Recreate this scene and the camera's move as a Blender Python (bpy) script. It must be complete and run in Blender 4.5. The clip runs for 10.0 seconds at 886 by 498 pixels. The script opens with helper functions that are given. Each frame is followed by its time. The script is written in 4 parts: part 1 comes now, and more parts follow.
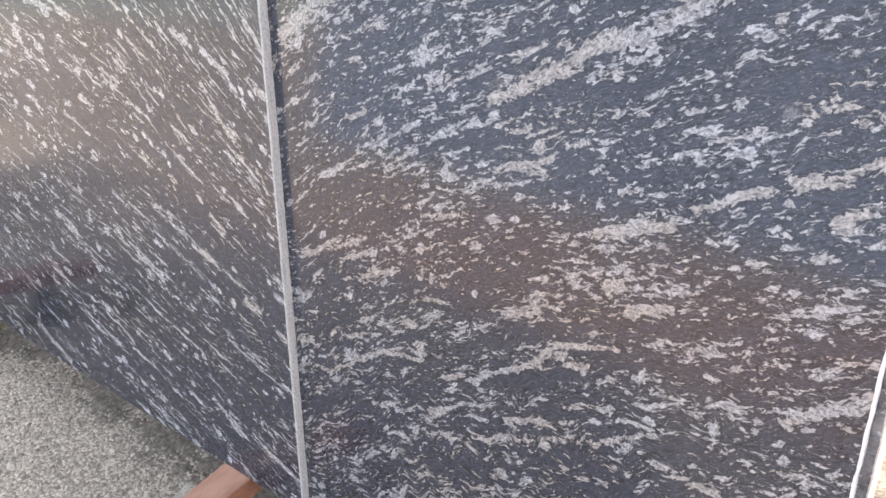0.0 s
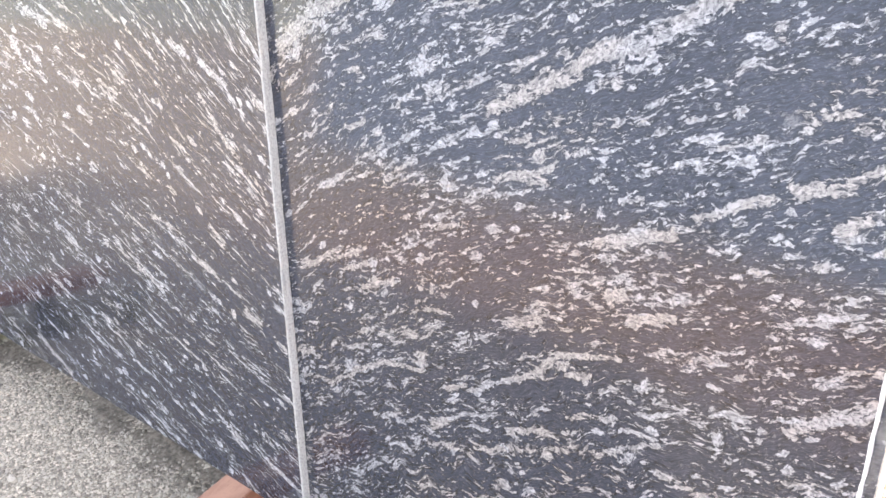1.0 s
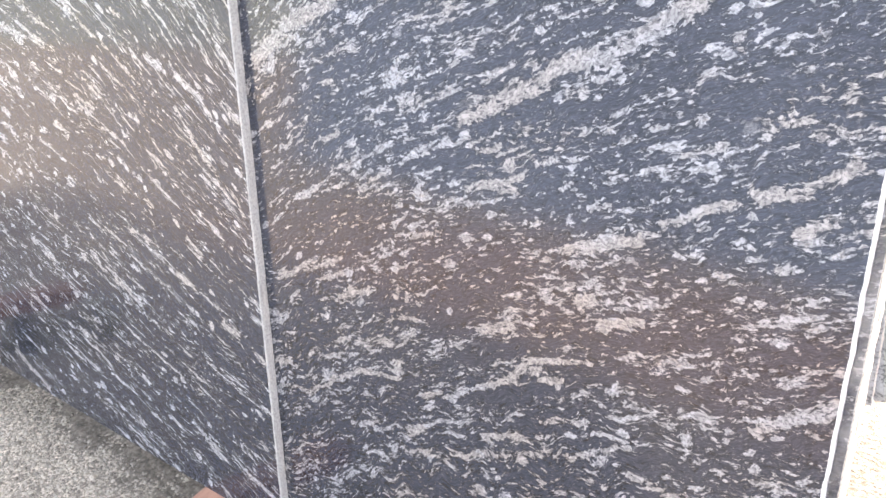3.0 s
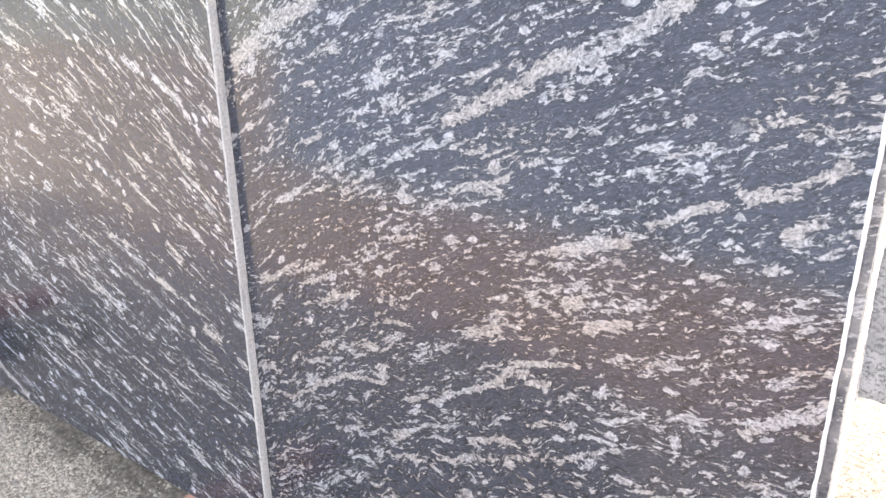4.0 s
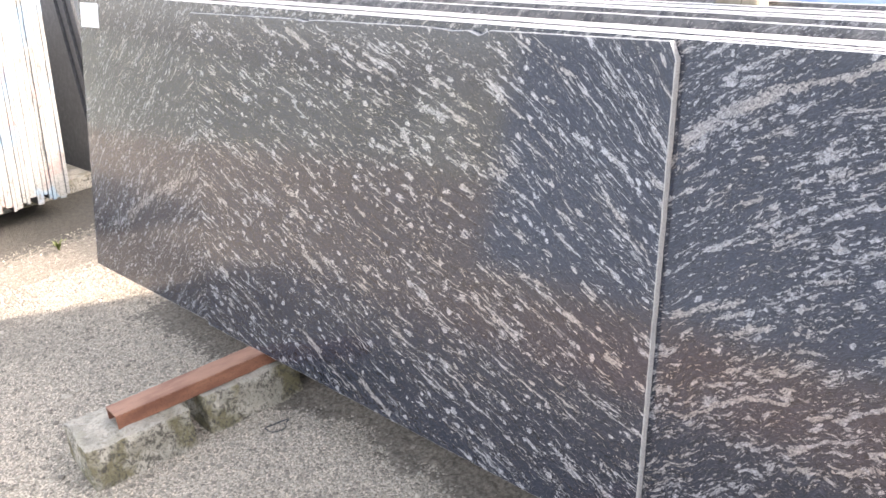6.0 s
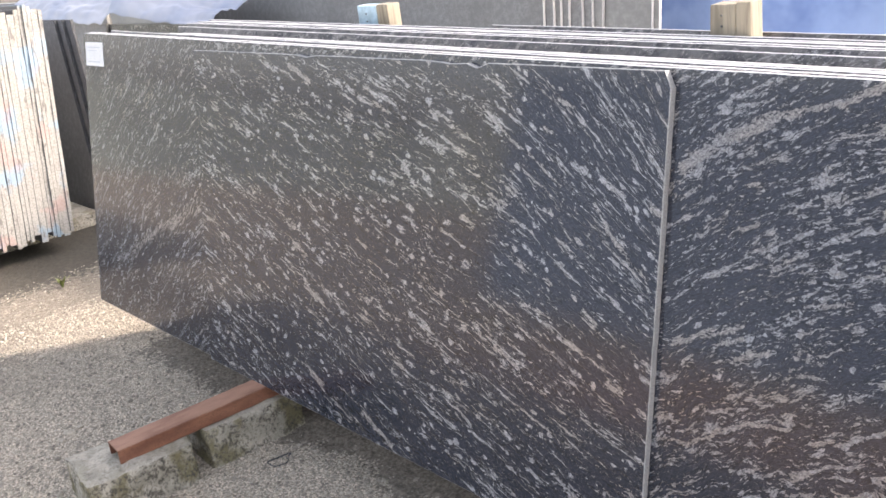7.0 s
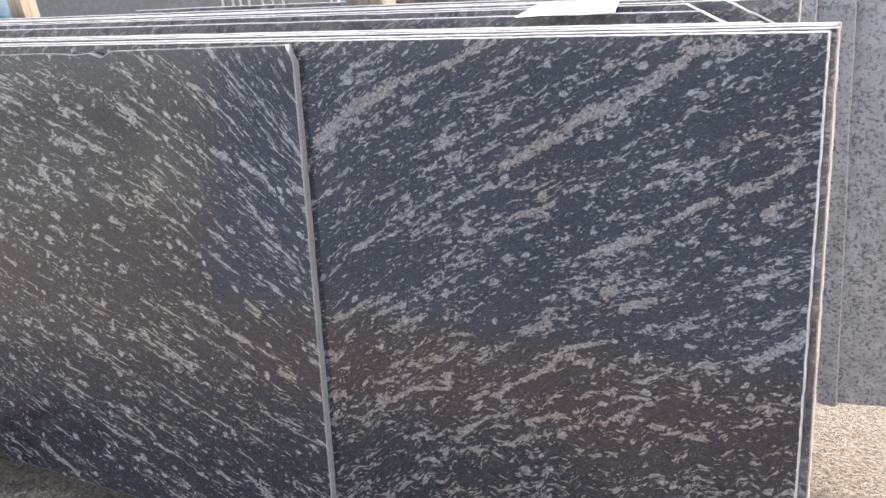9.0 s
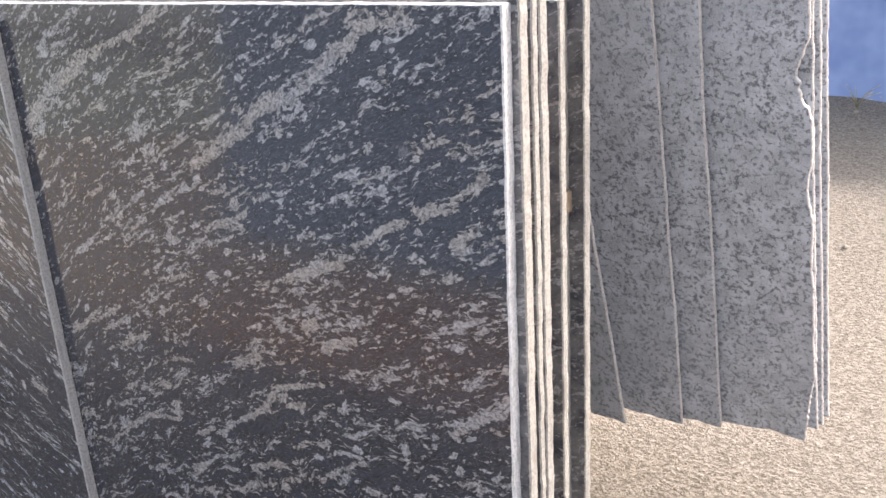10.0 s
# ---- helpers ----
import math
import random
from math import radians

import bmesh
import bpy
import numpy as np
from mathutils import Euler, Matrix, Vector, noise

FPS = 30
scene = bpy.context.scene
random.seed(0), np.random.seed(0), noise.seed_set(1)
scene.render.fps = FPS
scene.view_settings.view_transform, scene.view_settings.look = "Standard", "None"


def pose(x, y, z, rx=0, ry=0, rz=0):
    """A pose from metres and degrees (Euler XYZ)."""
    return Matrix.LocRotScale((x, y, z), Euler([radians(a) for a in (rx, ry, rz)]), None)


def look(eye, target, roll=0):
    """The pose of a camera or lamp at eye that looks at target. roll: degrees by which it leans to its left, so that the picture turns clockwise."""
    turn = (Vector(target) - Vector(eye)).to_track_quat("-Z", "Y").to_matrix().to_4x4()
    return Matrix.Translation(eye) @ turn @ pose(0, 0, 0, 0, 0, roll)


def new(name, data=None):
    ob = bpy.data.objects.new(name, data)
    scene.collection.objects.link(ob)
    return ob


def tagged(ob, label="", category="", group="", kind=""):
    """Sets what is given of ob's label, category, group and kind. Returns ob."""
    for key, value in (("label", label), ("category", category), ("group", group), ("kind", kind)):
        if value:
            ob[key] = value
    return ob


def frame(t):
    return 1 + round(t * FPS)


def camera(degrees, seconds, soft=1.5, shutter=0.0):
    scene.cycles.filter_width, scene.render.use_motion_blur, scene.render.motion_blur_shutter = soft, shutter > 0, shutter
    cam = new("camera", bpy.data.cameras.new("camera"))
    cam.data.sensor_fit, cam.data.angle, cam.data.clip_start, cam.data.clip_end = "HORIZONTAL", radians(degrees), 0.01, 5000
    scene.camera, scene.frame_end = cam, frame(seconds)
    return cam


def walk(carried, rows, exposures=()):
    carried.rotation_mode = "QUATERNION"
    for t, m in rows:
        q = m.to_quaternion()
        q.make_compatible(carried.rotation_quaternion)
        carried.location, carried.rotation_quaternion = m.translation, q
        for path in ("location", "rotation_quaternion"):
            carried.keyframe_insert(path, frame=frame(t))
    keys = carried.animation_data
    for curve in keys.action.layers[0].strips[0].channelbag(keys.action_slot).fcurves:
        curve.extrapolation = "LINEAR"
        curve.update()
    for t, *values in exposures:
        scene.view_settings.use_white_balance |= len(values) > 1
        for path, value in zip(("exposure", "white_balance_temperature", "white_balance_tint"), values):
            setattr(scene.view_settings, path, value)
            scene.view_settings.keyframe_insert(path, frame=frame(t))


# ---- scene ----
# ---------------------------------------------------------------- camera
FOV = 51.44
# seconds, eye x y z, heading to the left of +y, tilt, lean
ROWS = [
    (0.0, 1.075, -0.636, 1.449, 44.18, -31.90, -8.73),
    (0.5, 1.073, -0.633, 1.449, 44.12, -31.73, -8.77),
    (1.0, 1.071, -0.629, 1.451, 44.19, -31.55, -9.23),
    (1.5, 1.070, -0.626, 1.451, 44.11, -31.12, -9.29),
    (2.0, 1.069, -0.627, 1.450, 44.21, -30.85, -9.28),
    (3.5, 1.101, -0.643, 1.455, 41.73, -30.99, -8.93),
    (4.0, 1.080, -0.631, 1.452, 41.35, -31.11, -8.91),
    (4.5, 0.992, -0.625, 1.461, 48.01, -30.49, -9.07),
    (5.0, 0.931, -0.722, 1.479, 52.38, -29.86, -6.21),
    (5.5, 0.935, -1.118, 1.524, 49.87, -25.30, -6.22),
    (5.7, 0.952, -1.219, 1.547, 49.43, -23.84, -6.65),
    (6.8, 0.983, -1.286, 1.543, 49.48, -19.85, -7.00),
    (7.0, 0.987, -1.270, 1.536, 49.26, -19.85, -7.33),
    (7.5, 1.012, -1.242, 1.534, 44.98, -20.67, -7.95),
    (8.0, 1.025, -1.225, 1.527, 40.00, -21.66, -8.20),
    (8.5, 1.034, -1.205, 1.522, 36.61, -22.24, -8.21),
    (9.0, 1.100, -1.110, 1.491, 32.94, -23.12, -8.99),
    (9.2, 1.170, -0.992, 1.471, 32.66, -24.21, -9.82),
    (9.5, 1.306, -0.836, 1.442, 35.10, -24.95, -9.90),
    (10.0, 1.397, -0.537, 1.399, 39.67, -26.75, -11.05),
]
EXPOSURES = [(t, stops, 6650 if t < 7.2 else 6520, 18) for t, stops in ((0.0, 2.80), (0.5, 3.24), (1.0, 3.28), (2.0, 3.28), (3.5, 3.16), (4.5, 3.20), (5.0, 3.16), (5.7, 2.88), (6.8, 2.13), (7.5, 1.91), (8.5, 1.79), (9.5, 1.93), (10.0, 1.84))]


def heading(x, y, z, yaw, tilt, lean):
    a, b = radians(yaw), radians(tilt)
    way = Vector((-math.sin(a) * math.cos(b), math.cos(a) * math.cos(b), math.sin(b)))
    return look((x, y, z), Vector((x, y, z)) + way, lean)


cam = camera(FOV, 10.0, soft=1.6)
walk(cam, [(t, heading(*p)) for t, *p in ROWS], EXPOSURES)

# ---------------------------------------------------------------- light
SUN_AZ, SUN_EL = 30.0, 30.0          # from +y towards +x, above the horizon
world = bpy.data.worlds.new("sky")
scene.world = world
world.use_nodes = True
wn = world.node_tree.nodes
sky = wn.new("ShaderNodeTexSky")
sky.sky_type, sky.sun_disc = "NISHITA", False
sky.sun_elevation, sky.sun_rotation = radians(SUN_EL), radians(SUN_AZ)
sky.dust_density, sky.air_density = 4.0, 1.4
grey, haze = wn.new("ShaderNodeRGBToBW"), wn.new("ShaderNodeMix")   # thin cloud takes most of the blue out of the sky
haze.data_type, haze.inputs[0].default_value = "RGBA", 0.55
for a, b in ((sky.outputs[0], grey.inputs[0]), (sky.outputs[0], haze.inputs[6]), (grey.outputs[0], haze.inputs[7]), (haze.outputs[2], wn["Background"].inputs[0])):
    world.node_tree.links.new(a, b)
wn["Background"].inputs[1].default_value = 0.15
sun = new("sun", bpy.data.lights.new("sun", "SUN"))
sun.data.energy, sun.data.angle, sun.data.color = 2.35, radians(4.5), (1.0, 0.92, 0.80)
to_sun = Vector((math.cos(radians(SUN_EL)) * math.sin(radians(SUN_AZ)), math.cos(radians(SUN_EL)) * math.cos(radians(SUN_AZ)), math.sin(radians(SUN_EL))))
sun.matrix_world = look(to_sun * 20, (0, 0, 0))


# ---------------------------------------------------------------- material tools
class Nodes:
    """A material's node tree, with short calls."""

    def __init__(self, name):
        self.mat = bpy.data.materials.new(name)
        self.mat.use_nodes = True
        self.tree = self.mat.node_tree
        self.bsdf = self.tree.nodes["Principled BSDF"]

    def put(self, socket, value):
        if isinstance(value, bpy.types.NodeSocket):
            self.tree.links.new(value, socket)
        elif isinstance(value, tuple) and len(value) == 3 and socket.type == "RGBA":
            socket.default_value = (*value, 1.0)
        else:
            socket.default_value = value

    def node(self, kind, ins=None, operation="", attribute="", mode="", clamp=False):
        n = self.tree.nodes.new("ShaderNode" + kind)
        if operation:
            n.operation = operation
        if attribute:
            n.attribute_name = attribute
        if kind == "Mix":
            n.data_type = "RGBA"
        if mode:
            n.interpolation_type = mode
        if clamp:
            n.use_clamp = True
        for k, v in (ins or {}).items():
            self.put(n.inputs[k], v)
        return n

    def math(self, op, a, b=0.0, clamp=False):
        return self.node("Math", {0: a, 1: b}, operation=op, clamp=clamp).outputs[0]

    def step(self, value, low, high):
        n = self.node("MapRange", {"Value": value, "From Min": low, "From Max": high}, mode="SMOOTHSTEP")
        return n.outputs[0]

    def noise(self, vector, scale, detail=3.0, rough=0.55, distort=0.0):
        n = self.node("TexNoise", {"Vector": vector, "Scale": scale, "Detail": detail, "Roughness": rough, "Distortion": distort})
        return n.outputs[0]

    def mix(self, fac, a, b):
        n = self.node("Mix")
        self.put(n.inputs[0], fac)
        self.put(n.inputs[6], a)
        self.put(n.inputs[7], b)
        return n.outputs[2]

    def where(self):
        return self.node("TexCoord").outputs["Object"]

    def stretch(self, vector, x, y, z):
        return self.node("Mapping", {"Vector": vector, "Scale": (x, y, z)}).outputs[0]

    def bump(self, height, strength, distance):
        return self.node("Bump", {"Height": height, "Strength": strength, "Distance": distance}).outputs[0]

    def finish(self, colour, rough, normal=None, **more):
        self.put(self.bsdf.inputs["Base Color"], colour)
        self.put(self.bsdf.inputs["Roughness"], rough)
        if normal is not None:
            self.put(self.bsdf.inputs["Normal"], normal)
        for k, v in more.items():
            self.put(self.bsdf.inputs[k.replace("_", " ")], v)
        return self.mat


def granite(name, stone, flake, chip, eye, fill, dust=0.0):
    """Polished dark gneiss: ragged pale crystals strung along the flow that the mesh carries, sheathed in black mica.
    flake, chip and eye are the lengths and widths of large, small and round crystals, fill how scarce each of them is."""
    dark, brown, light, warm = stone
    m = Nodes(name)
    flow = m.node("Attribute", attribute="flow").outputs["Vector"]
    vein = m.node("Attribute", attribute="vein").outputs["Fac"]
    reflected = m.node("Attribute", attribute="reflected").outputs["Fac"]

    def pushed(vector, scale, along, across, detail):
        push = m.node("TexNoise", {"Vector": vector, "Scale": scale, "Detail": detail, "Roughness": 0.6}).outputs["Color"]
        push = m.node("VectorMath", {0: push, 1: (0.5, 0.5, 0.5)}, operation="SUBTRACT").outputs[0]
        push = m.node("VectorMath", {0: push, 1: (along, across, 0.0)}, operation="MULTIPLY").outputs[0]
        return m.node("VectorMath", {0: vector, 1: push}, operation="ADD").outputs[0]

    folded = pushed(flow, 17.0, 0.020, 0.020, 2.0)
    bent = pushed(folded, 85.0, 0.010, 0.008, 2.0)
    zone = m.math("SUBTRACT", m.noise(m.stretch(flow, 4.0, 11.0, 1.0), 1.0, 2.0), 0.5)
    crystal = m.noise(m.stretch(bent, 240.0, 330.0, 9.0), 1.0, 2.0, 0.6)
    rag = m.math("SUBTRACT", m.noise(m.stretch(bent, 120.0, 200.0, 5.0), 1.0, 3.0, 0.65), 0.5)
    trains = m.math("SUBTRACT", m.noise(m.stretch(folded, 6.0, 46.0, 1.0), 1.0, 1.0), 0.5)
    density = m.math("ADD", m.math("ADD", m.math("MULTIPLY", zone, 0.22), m.math("MULTIPLY", trains, 0.60)), m.math("MULTIPLY", m.math("MINIMUM", vein, 0.0), 0.3))

    def ragged_flakes(size, scarce, follow, detail):
        value = m.noise(m.stretch(bent, 1 / size[0], 1 / size[1], 3.0), 1.0, detail, 0.60)
        value = m.math("ADD", value, m.math("MULTIPLY", density, follow))
        return m.step(value, scarce, scarce + 0.045), m.step(value, scarce - 0.10, scarce), m.math("SUBTRACT", value, 0.5)

    large, sheath, lump = ragged_flakes(flake, fill[0], 0.60, 4.0)
    small, sheath_small, lumplet = ragged_flakes(chip, fill[1], 0.45, 3.0)
    cells = m.node("TexVoronoi", {"Vector": m.stretch(folded, 1 / eye[0], 1 / eye[1], 1.0), "Scale": 1.0, "Randomness": 1.0})
    cells.voronoi_dimensions = "2D"
    pick = m.node("SeparateColor", {0: cells.outputs["Color"]})
    reach = m.math("MULTIPLY", m.step(pick.outputs[0], fill[2], 1.0), 0.50)
    rounds = m.step(m.math("ADD", m.math("SUBTRACT", reach, cells.outputs["Distance"]), m.math("MULTIPLY", rag, 0.9)), 0.0, 0.07)
    rounds = m.math("MULTIPLY", rounds, m.step(pick.outputs[0], fill[2] - 0.02, fill[2] + 0.02))
    lumps = m.node("TexVoronoi", {"Vector": m.stretch(bent, 0.42 / eye[0], 0.48 / eye[1], 1.0), "Scale": 1.0, "Randomness": 1.0})
    lumps.voronoi_dimensions = "2D"
    chosen = m.step(m.node("SeparateColor", {0: lumps.outputs["Color"]}).outputs[1], 0.85, 0.90)
    knot = m.math("ADD", m.math("SUBTRACT", 0.27, lumps.outputs["Distance"]), m.math("ADD", m.math("MULTIPLY", lumplet, 1.2), m.math("MULTIPLY", rag, 1.0)))
    rounds = m.math("MAXIMUM", rounds, m.math("MULTIPLY", m.step(knot, 0.0, 0.09), chosen))
    placed = m.math("ADD", m.math("ADD", vein, m.math("MULTIPLY", lump, 1.5)), m.math("ADD", m.math("MULTIPLY", lumplet, 2.0), m.math("MULTIPLY", rag, 2.2)))
    band = m.math("MULTIPLY", m.step(placed, 0.45, 0.70), 0.95)
    sheath = m.math("MAXIMUM", m.math("MAXIMUM", sheath, m.math("MULTIPLY", sheath_small, 0.7)), m.step(placed, 0.05, 0.42))
    meal = m.noise(m.stretch(bent, 210.0, 430.0, 4.0), 1.0, 2.0, 0.6)
    meal = m.math("MULTIPLY", m.step(m.math("ADD", meal, m.math("MULTIPLY", density, 0.3)), 0.57, 0.64), fill[3])
    grain = m.math("MAXIMUM", m.math("MAXIMUM", large, m.math("MULTIPLY", small, 0.92)), m.math("MAXIMUM", m.math("MAXIMUM", rounds, band), meal))
    facets = m.node("TexVoronoi", {"Vector": m.stretch(bent, 190.0, 250.0, 1.0), "Scale": 1.0, "Randomness": 1.0})
    facets.voronoi_dimensions = "2D"
    facet = m.node("SeparateColor", {0: facets.outputs["Color"]}).outputs[0]
    grit = m.math("MULTIPLY", m.math("ADD", m.math("MULTIPLY", facet, 0.45), 0.55), m.math("ADD", m.math("MULTIPLY", m.step(crystal, 0.36, 0.56), 0.62), 0.38))
    grain = m.math("MULTIPLY", grain, grit)
    tint = m.math("ADD", m.noise(m.stretch(flow, 5.0, 9.0, 2.0), 1.0, 2.0), m.math("ADD", m.math("MULTIPLY", reflected, 0.12), m.math("MULTIPLY", band, 0.16)))
    pale = m.mix(m.step(tint, 0.45, 0.70), light, warm)
    # brown is the mirrored sunlit ground, coloured into the stone
    base = m.mix(m.math("MULTIPLY", reflected, m.step(m.noise(flow, 7.0, 3.0), 0.25, 0.6)), dark, brown)
    lines = m.step(m.noise(m.stretch(bent, 75.0, 620.0, 3.0), 1.0, 3.0, 0.6), 0.38, 0.68)
    base = m.mix(m.math("MULTIPLY", lines, 0.60), base, tuple(c * 3.0 for c in dark))
    base = m.mix(m.math("MULTIPLY", sheath, 0.70), base, tuple(c * 0.35 for c in dark))
    colour = m.mix(grain, base, pale)
    if dust:
        film = m.step(m.noise(m.stretch(flow, 18.0, 26.0, 2.0), 1.0, 4.0, 0.65), 0.30, 0.65)
        colour = m.mix(m.math("MULTIPLY", film, dust), colour, (0.46, 0.435, 0.405))
    sheen = m.math("ADD", m.math("MULTIPLY", m.noise(flow, 6.0, 3.0), 0.09), 0.055 + dust)
    return m.finish(colour, sheen, m.bump(crystal, 0.04, 0.0005), IOR=1.52)


def sawn_edge(name, base, spots=(0.16, 0.15, 0.15), wear=1.0):
    m = Nodes(name)
    p = m.where()
    fine = m.noise(p, 240.0, 3.0, 0.65)
    patch = m.noise(m.stretch(p, 7.0, 30.0, 7.0), 1.0, 3.0, 0.6)
    line = m.noise(m.stretch(p, 90.0, 420.0, 25.0), 1.0, 3.0, 0.6)
    colour = m.mix(m.math("MULTIPLY", m.step(fine, 0.42, 0.66), wear), base, tuple(c * 0.62 for c in base))
    colour = m.mix(m.math("MULTIPLY", m.step(line, 0.52, 0.68), 0.6 * wear), colour, tuple(c * 0.55 for c in base))
    colour = m.mix(m.math("MULTIPLY", m.step(patch, 0.56, 0.70), 0.7 * wear), colour, spots)
    return m.finish(colour, 0.42, m.bump(fine, 0.35, 0.0008))


def speckled(name, light, dark, rough=0.4):
    """Grey granite with small dark crystals and paler clouds, for the slabs behind."""
    m = Nodes(name)
    p = m.where()
    warp = m.node("TexNoise", {"Vector": p, "Scale": 75.0, "Detail": 3.0}).outputs["Color"]
    bent = m.node("VectorMath", {0: p, 1: m.node("VectorMath", {0: warp, 1: (0.014, 0.0, 0.014)}, operation="MULTIPLY").outputs[0]}, operation="ADD").outputs[0]
    mottle = m.math("ADD", m.math("MULTIPLY", m.noise(bent, 120.0, 2.0, 0.6), 0.7), m.math("MULTIPLY", m.noise(bent, 38.0, 2.0, 0.6, 0.8), 0.3))
    fine = m.noise(p, 360.0, 2.0)
    cloud, large = m.noise(p, 26.0, 3.0, 0.6), m.noise(p, 3.0, 3.0)
    colour = m.mix(m.step(cloud, 0.40, 0.62), tuple(c * 0.74 for c in light), light)
    colour = m.mix(m.step(mottle, 0.485, 0.60), colour, dark)
    colour = m.mix(m.math("MULTIPLY", m.step(fine, 0.48, 0.66), 0.35), colour, tuple(min(1, c * 1.45) for c in light))
    colour = m.mix(m.math("MULTIPLY", m.step(large, 0.40, 0.75), 0.45), colour, tuple(c * 0.62 for c in light))
    return m.finish(colour, m.math("ADD", m.math("MULTIPLY", fine, 0.2), rough - 0.1), m.bump(fine, 0.08, 0.0006))


def plain(name, base, vary=0.25, scale=18.0, rough=0.8, fine=160.0, relief=0.3, metallic=0.0):
    m = Nodes(name)
    p = m.where()
    a, b = m.noise(p, scale, 4.0, 0.6), m.noise(p, fine, 3.0, 0.6)
    colour = m.mix(m.step(a, 0.3, 0.7), tuple(c * (1 - vary) for c in base), tuple(min(1.0, c * (1 + vary)) for c in base))
    colour = m.mix(m.math("MULTIPLY", m.step(b, 0.45, 0.7), 0.4), colour, tuple(c * 0.65 for c in base))
    return m.finish(colour, rough, m.bump(b, relief, 0.002), Metallic=metallic)


def gravel_ground():
    """Worn asphalt with pale grit, dust and darker patches; sandier where the sun reaches it, earthy far along the
    rack.
    """
    m = Nodes("gravel_ground")
    p = m.where()
    cells = m.node("TexVoronoi", {"Vector": p, "Scale": 150.0, "Randomness": 1.0})
    grit = m.node("SeparateColor", {0: cells.outputs["Color"]}).outputs[0]
    fine, mid, wide = m.noise(p, 420.0, 2.0), m.noise(p, 38.0, 4.0, 0.65), m.noise(p, 1.7, 4.0, 0.6)
    hollow = m.noise(p, 125.0, 3.0, 0.68)
    colour = m.mix(m.step(grit, 0.05, 0.97), (0.20, 0.172, 0.131), (0.70, 0.61, 0.475))
    colour = m.mix(m.math("MULTIPLY", m.step(mid, 0.42, 0.66), 0.35), colour, (0.30, 0.265, 0.21))
    colour = m.mix(m.math("MULTIPLY", m.step(wide, 0.45, 0.72), 0.40), colour, (0.41, 0.37, 0.30))
    place = m.node("SeparateXYZ", {0: p})
    across = place.outputs[0]
    # dust tone, its paleness also brightening ground in the rack's shade
    dusty = m.step(m.math("SUBTRACT", m.math("MULTIPLY", m.noise(p, 2.6, 3.0), 1.2), across), 0.7, 2.2)
    dusty = m.math("MULTIPLY", m.math("MULTIPLY", dusty, m.step(place.outputs[1], -1.9, -1.2)), m.math("ADD", m.math("MULTIPLY", m.step(across, -3.2, -2.6), 0.7), 0.3))
    colour = m.mix(m.math("MULTIPLY", dusty, 0.75), colour, m.mix(grit, (0.42, 0.365, 0.28), (0.95, 0.83, 0.65)))
    # hollows between grains get their shade as a dark colour
    colour = m.mix(m.math("MULTIPLY", m.step(hollow, 0.49, 0.58), 0.75), colour, (0.15, 0.132, 0.107))
    colour = m.mix(m.math("MULTIPLY", m.step(fine, 0.54, 0.66), 0.45), colour, (0.13, 0.117, 0.10))
    sandy = m.step(m.math("ADD", across, m.math("MULTIPLY", wide, 0.8)), 0.2, 1.0)
    # shadows among the sand grains, painted as small dark marks
    grit_shadow = m.step(m.noise(m.stretch(p, 78.0, 135.0, 120.0), 1.0, 3.0, 0.66, 0.8), 0.49, 0.57)
    sand = m.mix(m.step(mid, 0.35, 0.65), (0.298, 0.266, 0.218), (0.248, 0.219, 0.178))
    sand = m.mix(m.math("MULTIPLY", m.step(grit, 0.45, 1.0), 0.5), sand, (0.365, 0.33, 0.278))
    sand = m.mix(m.math("MULTIPLY", grit_shadow, 0.85), sand, (0.135, 0.112, 0.086))
    colour = m.mix(m.math("MULTIPLY", sandy, 0.92), colour, sand)
    strip = m.math("ADD", place.outputs[1], m.math("MULTIPLY", m.math("SUBTRACT", mid, 0.5), 0.5))
    strip = m.math("MULTIPLY", m.step(strip, -3.4, -2.7), m.math("SUBTRACT", 1.0, m.step(strip, -1.75, -1.35)))
    strip = m.math("MULTIPLY", strip, m.math("ADD", m.math("MULTIPLY", m.step(across, -3.4, -1.2), 0.95), 0.05))
    colour = m.mix(m.math("MULTIPLY", strip, m.math("ADD", m.math("MULTIPLY", m.step(wide, 0.35, 0.6), 0.4), 0.5)), colour, m.mix(grit, (0.34, 0.218, 0.140), (0.46, 0.315, 0.215)))
    soil = m.step(m.math("SUBTRACT", m.math("MULTIPLY", wide, 1.6), across), 3.2, 4.0)
    soil = m.math("MULTIPLY", soil, m.step(m.math("ADD", place.outputs[1], m.math("MULTIPLY", mid, 0.4)), -1.15, -0.75))
    earth = m.mix(m.step(mid, 0.35, 0.62), (0.215, 0.185, 0.143), (0.12, 0.103, 0.080))
    colour = m.mix(m.math("MULTIPLY", soil, m.math("ADD", m.math("MULTIPLY", m.step(fine, 0.3, 0.6), 0.3), 0.6)), colour, earth)
    # darker ground around the foot of the painted stack
    dark_foot = m.step(m.math("SUBTRACT", m.math("MULTIPLY", m.math("SUBTRACT", mid, 0.5), 0.7), across), 3.62, 3.82)
    dark_foot = m.math("MULTIPLY", dark_foot, m.step(place.outputs[1], -0.45, -0.15))
    colour = m.mix(m.math("MULTIPLY", dark_foot, 0.85), colour, m.mix(m.step(mid, 0.35, 0.65), (0.07, 0.062, 0.046), (0.042, 0.039, 0.031)))
